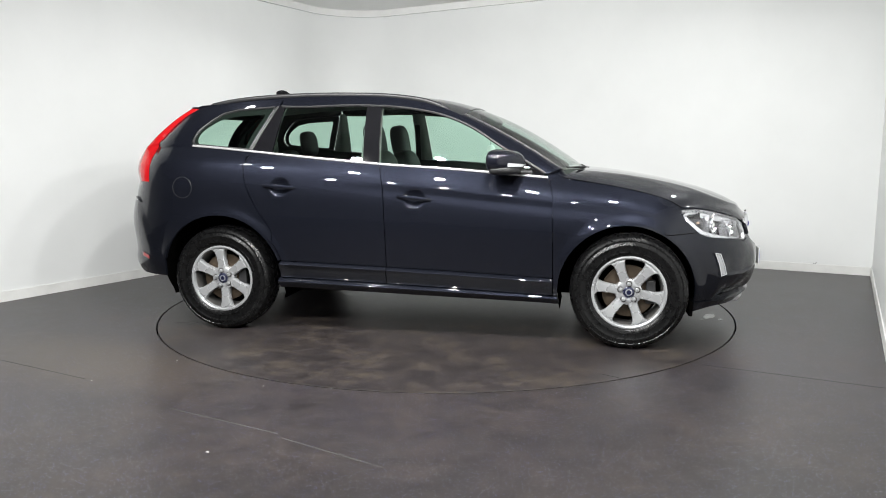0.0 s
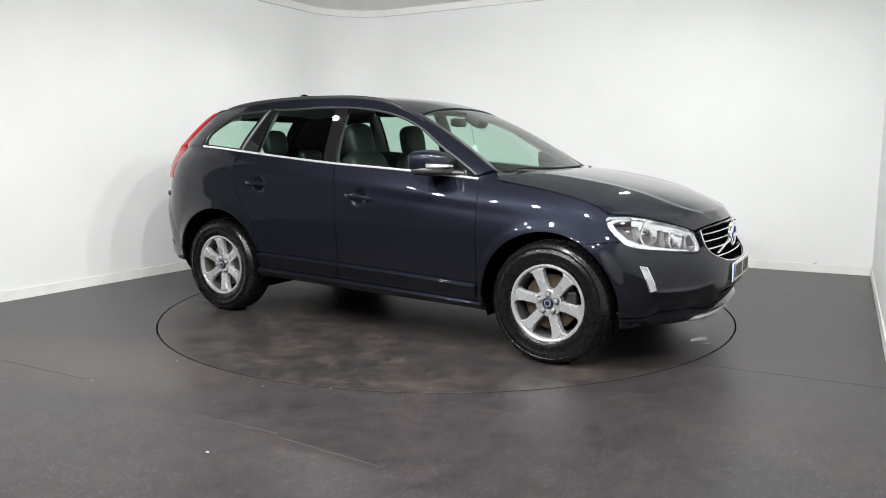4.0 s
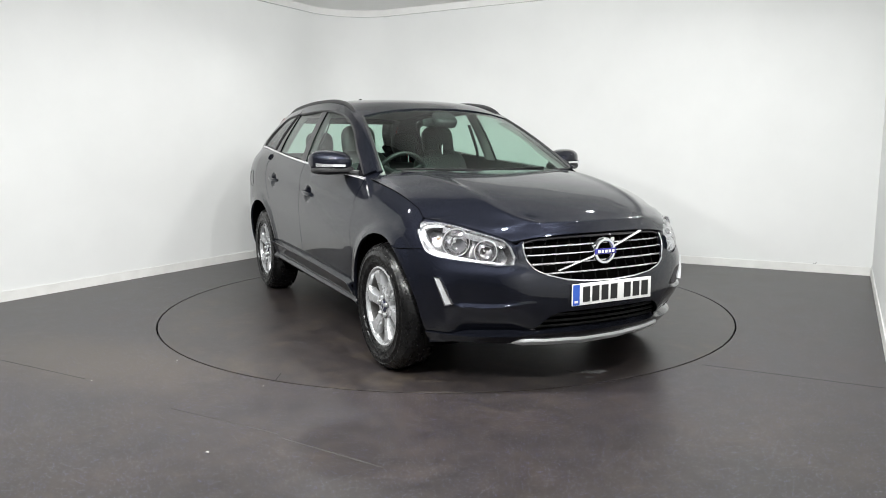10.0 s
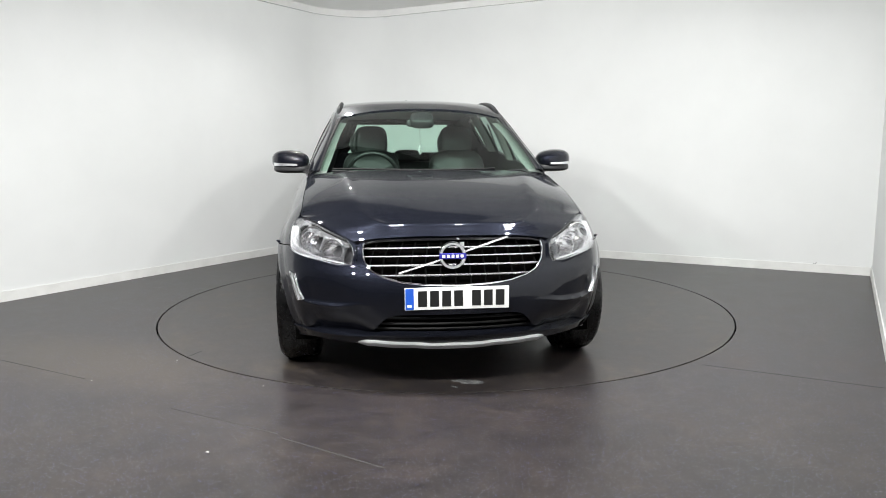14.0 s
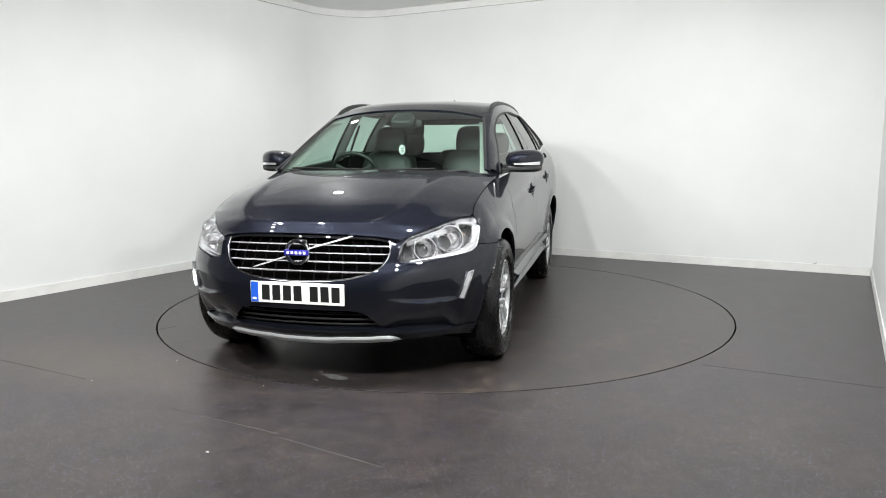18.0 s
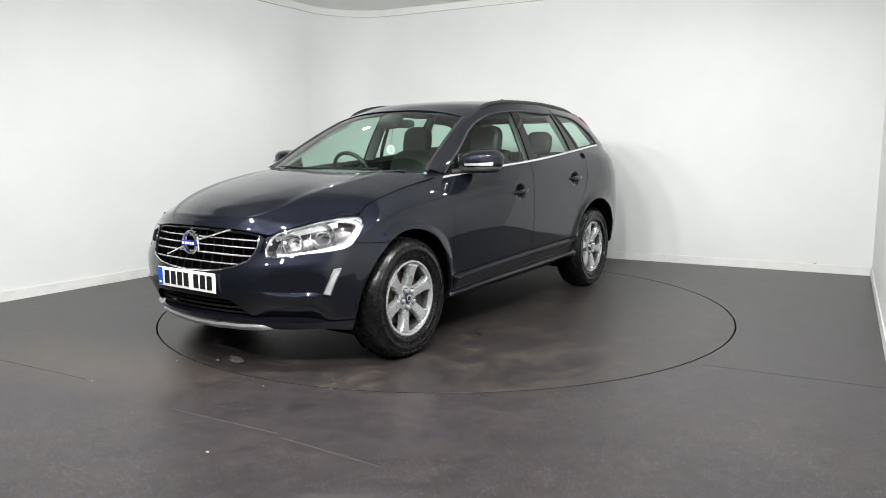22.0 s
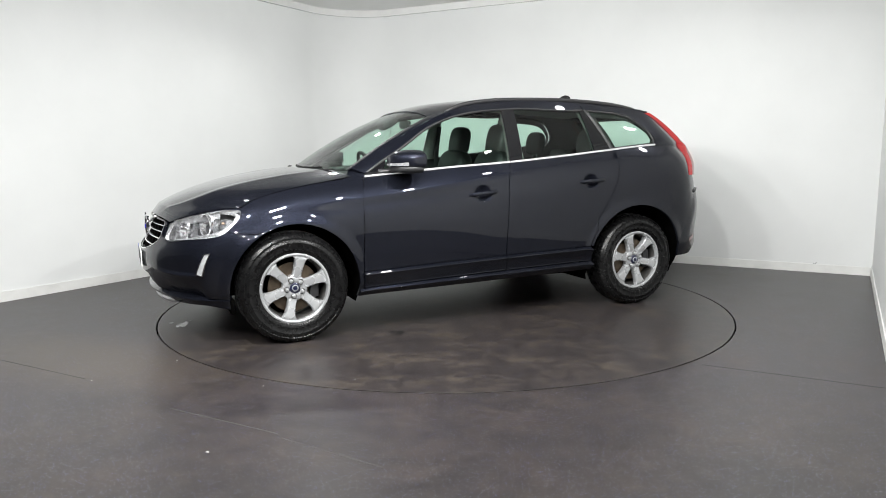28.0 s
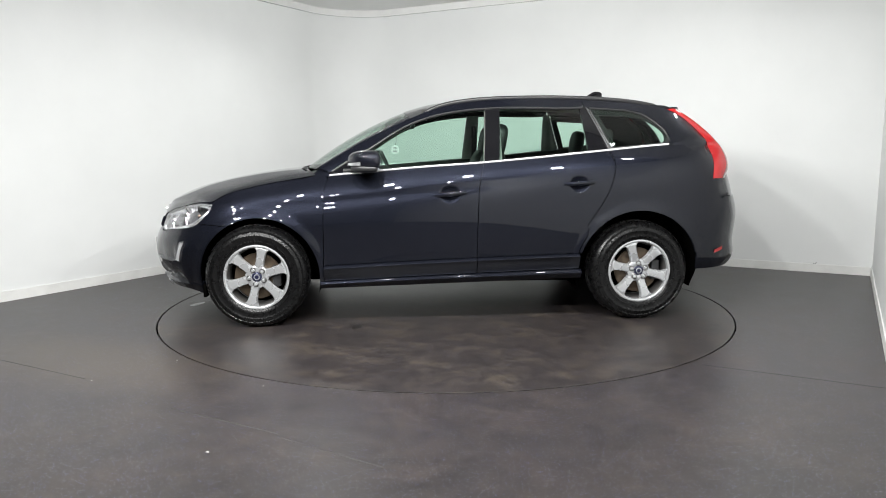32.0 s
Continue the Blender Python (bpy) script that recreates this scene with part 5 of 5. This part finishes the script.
        v.co = (0.568 + k * math.copysign(abs(x) ** 0.8, x) - 0.02 * y, 0.928 + 0.134 * math.copysign(abs(y) ** 0.65, y), 1.126 + 0.034 * math.copysign(abs(z) ** 0.7, z))
    part("mirror_base", bm if s > 0 else mirror_y(bm), BLACK, mir)
    bm = bmesh.new()
    tube(bm, [(0.60, 0.88, 1.118), (0.68, 0.83, 1.108), (0.76, 0.80, 1.104)], [0.03, 0.026, 0.026], 10, flat=0.7)
    part("mirror_arm", bm if s > 0 else mirror_y(bm), BLACK, mir)
    bm = bmesh.new()

    def blink(u, v):
        a = radians(-62 + 112 * u)
        z = 1.146 + (0.006 + 0.017 * u) * v
        return Vector((0.566 + 0.163 * (1 - 0.30 * max(0.0, math.sin(a))) * math.cos(a) ** 0.8 - 0.025 * math.sin(a), 0.944 + 0.133 * math.copysign(abs(math.sin(a)) ** 0.65, math.sin(a)), z)) if math.cos(a) > 0 else Vector((0.566, 1.07, z))
    grid(bm, lambda u, v: blink(0.42 + 0.58 * u, v), 18, 3)
    face_out(bm, (0.55, 0.94, 1.15))
    part("mirror_indicator", bm if s > 0 else mirror_y(bm), LAMP_WHITE, mir, "white indicator lens")
    bm = boxed(0.518, 0.524, 0.86, 1.03, 1.14, 1.232, 0.002)
    part("mirror_glass", bm if s > 0 else mirror_y(bm), MIRROR, mir)
    # tail lamp
    RED = bpy.data.materials.get("tail_red") or mat("tail_red", (0.34, 0.006, 0.008), 0.16, 0, 1.0)
    lin = [(-1.665, 1.549), (-1.772, 1.487), (-1.872, 1.402), (-1.930, 1.33), (-1.948, 1.25), (-1.952, 1.16), (-1.922, 1.036)]
    lout = [(-1.745, 0.560, 1.552), (-1.86, 0.590, 1.470), (-1.965, 0.625, 1.38), (-2.045, 0.665, 1.29), (-2.095, 0.705, 1.20), (-2.100, 0.740, 1.11), (-2.055, 0.775, 1.032)]
    bm = bmesh.new()

    def tl(u, v):
        a = along(lin, u, True)
        p = on_side(a, 0.003).lerp(Vector(along(lout, u, True)), v)
        n = Vector((-0.7, 0.7, 0.1))
        return p + n * 0.028 * 4 * v * (1 - v)
    grid(bm, tl, 36, 10)
    face_out(bm, (-1.3, 0, 1.2))
    flange(bm, 0.02)
    tail = part("tail_lamp", bm if s > 0 else mirror_y(bm), RED, car, "tall red tail lamp")
    bm = bmesh.new()
    grid(bm, lambda u, v: on_side((-1.955 - 0.08 * u, 0.484 + 0.026 * v + 0.022 * u), 0.016), 6, 3)
    face_out(bm, (-1.3, 0, 0.5))
    part("rear_reflector", bm if s > 0 else mirror_y(bm), RED, car, "red rear reflector")
    # fuel flap line
    if s < 0:
        bm = bmesh.new()
        tube(bm, [on_side((-1.63 + 0.072 * math.cos(2 * math.pi * i / 40), 1.0 + 0.072 * math.sin(2 * math.pi * i / 40)), 0.0) for i in range(41)], 0.0022, 5, caps=False)
        part("fuel_flap_gap", mirror_y(bm), BLACK, car)

# roof aerial, wipers, cowl
bm = bmesh.new()
grid(bm, lambda u, v: Vector((-1.19 - 0.14 * u, (0.022 * math.sin(math.pi * v * 1.0 - math.pi / 2)) * (1 - 0.3 * u), 1.640 + 0.085 * math.cos(math.pi * (v - 0.5)) * math.sin(math.pi * min(1, u * 0.55 + 0.12)))), 12, 12)
part("roof_aerial", bm, GLOSS_BLACK, car, "small black roof aerial fin")
bm = bmesh.new()
grid(bm, lambda u, v: Vector((1.16 - 0.055 * v - 0.17 * abs(2 * u - 1) ** 2.4, 0.76 * (2 * u - 1), 1.100 + 0.004 * v - 0.03 * abs(2 * u - 1) ** 2)), 24, 3)
part("cowl", bm, BLACK, car, "black plastic cowl")
for (x0, y0, x1, y1, rise) in ((1.075, 0.42, 1.055, -0.28, 0.0), (1.06, -0.05, 0.98, -0.64, 0.0)):
    bm = bmesh.new()
    pts = []
    for i in range(13):
        f = i / 12
        y = y0 + (y1 - y0) * f
        t = min(abs(y) / 0.715, 1)
        b = along(WS_B, t, True)
        pts.append((b[0] - 0.015 + 0.018 * (1 - f), y, b[2] + 0.010))
    tube(bm, pts, 0.007, 6)
    part("wiper", bm, SLAT, car, "black windscreen wiper")
for s in (1, -1):
    bm = bmesh.new()
    tube(bm, [(1.10, s * 0.46, 1.110), (1.08, s * 0.58, 1.118), (1.05, s * 0.64, 1.120)], 0.010, 6, flat=0.6)
    part("wiper_arm", bm, BLACK, car)


# ------------------------------------------------------------------ cabin
def blob(x, y, z, sx, sy, sz, p=0.6, seg=20, tilt=0.0):
    """A soft-edged block."""
    bm = bmesh.new()
    bmesh.ops.create_uvsphere(bm, u_segments=seg, v_segments=seg // 2 + 2, radius=1.0)
    for v in bm.verts:
        a, b, c = v.co
        v.co = (math.copysign(abs(a) ** p, a) * sx, math.copysign(abs(b) ** p, b) * sy, math.copysign(abs(c) ** p, c) * sz)
    bm.transform(pose(x, y, z, 0, tilt, 0))
    return bm


for y in (0.36, -0.36):
    seat = part("front_seat", blob(-0.28, y, 0.66, 0.13, 0.26, 0.40, 0.55, 24, -14), LEATHER, car, "black leather front seat")
    part("seat_cushion", blob(0.02, y, 0.52, 0.28, 0.25, 0.10, 0.5), LEATHER, seat)
    part("headrest", blob(-0.41, y, 1.315, 0.062, 0.140, 0.135, 0.6, 20, -10), LEATHER, seat)
    part("seat_shoulder", blob(-0.34, y, 1.03, 0.095, 0.24, 0.22, 0.6, 24, -14), LEATHER, seat)
bench = part("rear_bench", blob(-1.16, 0, 0.80, 0.11, 0.66, 0.34, 0.35, 28, -18), LEATHER, car, "black leather rear bench")
part("bench_cushion", blob(-0.85, 0, 0.58, 0.30, 0.64, 0.10, 0.35), LEATHER, bench)
for y in (0.42, -0.42, 0.0):
    part("headrest", blob(-1.235, y, 1.305 if y else 1.19, 0.050, 0.125, 0.105 if y else 0.06, 0.6, 20, -10), LEATHER, bench)
    for d in (-0.04, 0.04):
        bm = bmesh.new()
        tube(bm, [(-1.22, y + d, 1.08), (-1.23, y + d, 1.22)], 0.006, 6)
        part("headrest_post", bm, CHROME, bench)
# dashboard
bm = bmesh.new()
DASH = [(1.06, 1.085), (0.95, 1.095), (0.80, 1.090), (0.66, 1.065), (0.56, 1.02), (0.52, 0.95), (0.56, 0.80), (0.60, 0.55)]
grid(bm, lambda u, v: Vector((along(DASH, v, True)[0] - 0.06 * abs(2 * u - 1) ** 3, 0.77 * (2 * u - 1), along(DASH, v, True)[1] + 0.012 * math.exp(-((1 - 2 * u) * 0.77 - 0.36) ** 2 / 0.03) * (1 if 0.3 < v < 0.7 else 0))), 30, 24)
dash = part("dashboard", bm, CABIN, car, "black dashboard")
part("instrument_hood", blob(0.66, -0.36, 1.075, 0.10, 0.17, 0.04, 0.6), CABIN, dash)
part("centre_console", boxed(-0.2, 0.62, -0.12, 0.12, 0.42, 0.80, 0.04), CABIN, dash)
part("centre_vent", blob(0.83, 0.0, 1.10, 0.05, 0.12, 0.02, 0.5), BLACK, dash)
# steering wheel on the right-hand side
m = pose(0.44, -0.37, 1.062, 0, -66, 0)
bm = bmesh.new()
tube(bm, [(0.182 * math.cos(2 * math.pi * i / 40), 0.182 * math.sin(2 * math.pi * i / 40), 0) for i in range(41)], 0.0155, 10, caps=False)
bm.transform(m)
steer = part("steering_wheel", bm, LEATHER, car, "black steering wheel")
bm = blob(0, 0, -0.02, 0.065, 0.075, 0.03, 0.7)
bm.transform(m)
part("wheel_boss", bm, CABIN, steer)
for a in (0, 120, 240):
    bm = bmesh.new()
    a = radians(a + 60)
    tube(bm, [(0.04 * math.cos(a), 0.04 * math.sin(a), -0.01), (0.178 * math.cos(a), 0.178 * math.sin(a), 0)], [0.022, 0.013], 8, flat=0.5)
    bm.transform(m)
    part("wheel_spoke", bm, CABIN, steer)
# headlining, inner door panels, pillar trims
bm = bmesh.new()
grid(bm, lambda u, v: roof_fn(0.03 + 0.94 * u, 0.03 + 0.94 * v) - Vector((0, 0, 0.035)), 16, 16)
part("headlining", bm, TRIM_GREY, car, "pale grey cloth headlining")
for s in (1, -1):
    xs = [-1.75 + 2.6 * i / 16 for i in range(17)]
    bm = bmesh.new()

    def lining(u, v):
        x = -1.80 + 2.68 * u
        zb = hermite(x, ZB)
        q = 0.50 ** 2 - (x - RA[0]) ** 2
        z0 = max(0.42, RA[1] + math.sqrt(q)) if q > 0 else 0.42
        z = z0 + (zb + 0.004 - z0) * v
        return Vector((x, s * (side_y(x, z) - 0.035 - 0.07 * (1 - v) ** 0.5), z))
    grid(bm, lining, 30, 8)
    part("door_lining", bm, CABIN, car, "black inner door panel")
    for x0, x1, w in ((-0.375, -0.235, 0.05), (-1.16, -0.97, 0.06)):
        bm = bmesh.new()

        def trim(u, v):
            p = along([belt(x0 if x0 > -1 else -1.15), wt(x0 if x0 > -1 else -1.02)], v)
            q = along([belt(x1 if x0 > -1 else -1.0), wt(x1 - 0.03 if x0 > -1 else -0.975)], v)
            c = (p[0] + (q[0] - p[0]) * u, p[1] + (q[1] - p[1]) * u)
            o = on_side(c, -0.03 - w * math.sin(math.pi * u))
            return Vector((o.x, s * o.y, o.z))
        grid(bm, trim, 8, 8)
        part("pillar_trim", bm, TRIM_GREY, car, "pale grey pillar trim")
    bm = bmesh.new()

    def atrim(u, v):
        a = Vector(along([(0.93, 0.69, 1.10), (0.70, 0.645, 1.225), (0.48, 0.60, 1.360), (0.25, 0.55, 1.465)], u, True))
        b = Vector((0.90 - 0.68 * u, 0, 0))
        b.y, b.z = side_y(b.x, hermite(b.x, WT)) - 0.025, hermite(b.x, WT) + 0.01
        p = a.lerp(b, v)
        return Vector((p.x, s * p.y, p.z - 0.012))
    grid(bm, atrim, 16, 4)
    part("front_pillar_trim", bm, TRIM_GREY, car, "pale grey pillar trim")
    # lining behind the quarter window and tail lamp
    bm = bmesh.new()

    def back_trim(u, v):
        a = on_side(along(lin, u, True), -0.03)
        b = Vector(along(lout, u, True)) + Vector((0.035, -0.03, 0))
        c = a.lerp(b, v) if v > 0 else a
        return Vector((c.x, s * c.y, c.z))
    grid(bm, back_trim, 16, 5)
    part("rear_pillar_trim", bm, CABIN, car)
    bm = bmesh.new()
    d_lo = [belt(-1.6, 0.0), (-1.625, 1.33), (-1.60, 1.392), (-1.53, 1.462), (-1.45, 1.516), (-1.33, 1.543), (-1.02, 1.561)]
    d_hi = [(-1.925, 1.262), (-1.928, 1.33), (-1.872, 1.40), (-1.772, 1.485), (-1.67, 1.548), (-1.45, 1.585), (-1.0, 1.612)]

    def d_trim(u, v):
        a, b = along(d_lo, u, True), along(d_hi, u, True)
        c = on_side((a[0] + (b[0] - a[0]) * v, a[1] + (b[1] - a[1]) * v), -0.03)
        return Vector((c.x, s * c.y, c.z))
    grid(bm, d_trim, 20, 4)
    part("quarter_trim", bm, CABIN, car)
    # belts
    bm = bmesh.new()
    tube(bm, [(-0.33, s * 0.625, 1.46), (-0.34, s * 0.71, 1.25), (-0.34, s * 0.76, 0.9)], 0.022, 6, flat=0.12)
    part("seat_belt", bm, CABIN, car)
part("parcel_shelf", boxed(-2.0, -1.30, -0.62, 0.62, 1.02, 1.06, 0.01), CABIN, car, "black parcel shelf")
# interior mirror and camera pod at the top of the screen
part("camera_pod", blob(0.405, 0.0, 1.466, 0.075, 0.085, 0.040, 0.5, 20, 30), BLACK, car, "black camera pod behind the windscreen")
part("interior_mirror", blob(0.25, 0.0, 1.452, 0.018, 0.105, 0.032, 0.5), BLACK, car, "black interior mirror")
bm = bmesh.new()
tube(bm, [(0.36, -0.013, 1.46), (0.392, -0.013, 1.285)], 0.0018, 5)
hang = part("air_freshener", bm, BLACK, car, "white round air freshener hanging from the mirror")
bm = bmesh.new()
rings = spin(bm, [(0.001, 0.003), (0.030, 0.003), (0.033, 0.0), (0.030, -0.003), (0.001, -0.003)], 24, "x")
bmesh.ops.scale(bm, vec=(1, 1.1, 1.12), verts=bm.verts[:])
bm.transform(pose(0.395, -0.013, 1.252, 0, 0, 66))
part("scent_tag", bm, WHITE, hang, "white round card")
for k in range(4):
    bm = boxed(0.0032, 0.0042, -0.016 + 0.003 * (k % 2), 0.016, -0.018 + 0.012 * k, -0.014 + 0.012 * k)
    bm.transform(pose(0.395, -0.013, 1.252, 0, 0, 66))
    part("tag_bar", bm, CABIN, hang, smooth=False)


# ------------------------------------------------------------------ the turning table
def motions():
    easing = [(0, -0.28), (4, 0.12), (8, 0.23), (12, 0.27), (16, 0.03), (20, -0.26), (24, -0.29), (28, -0.1), (32, 0.28)]
    rows_car, rows_table = [], []
    for i in range(33):
        a = -10.848 - 5.1671 * i + hermite(i, easing)
        m = pose(0, 0, 0, 0, 0, a)
        rows_table.append((float(i), m))
        rows_car.append((float(i), m @ pose(0.0056, -0.2224, 0)))
    walk(turntable, rows_table)
    walk(car, rows_car)


motions()
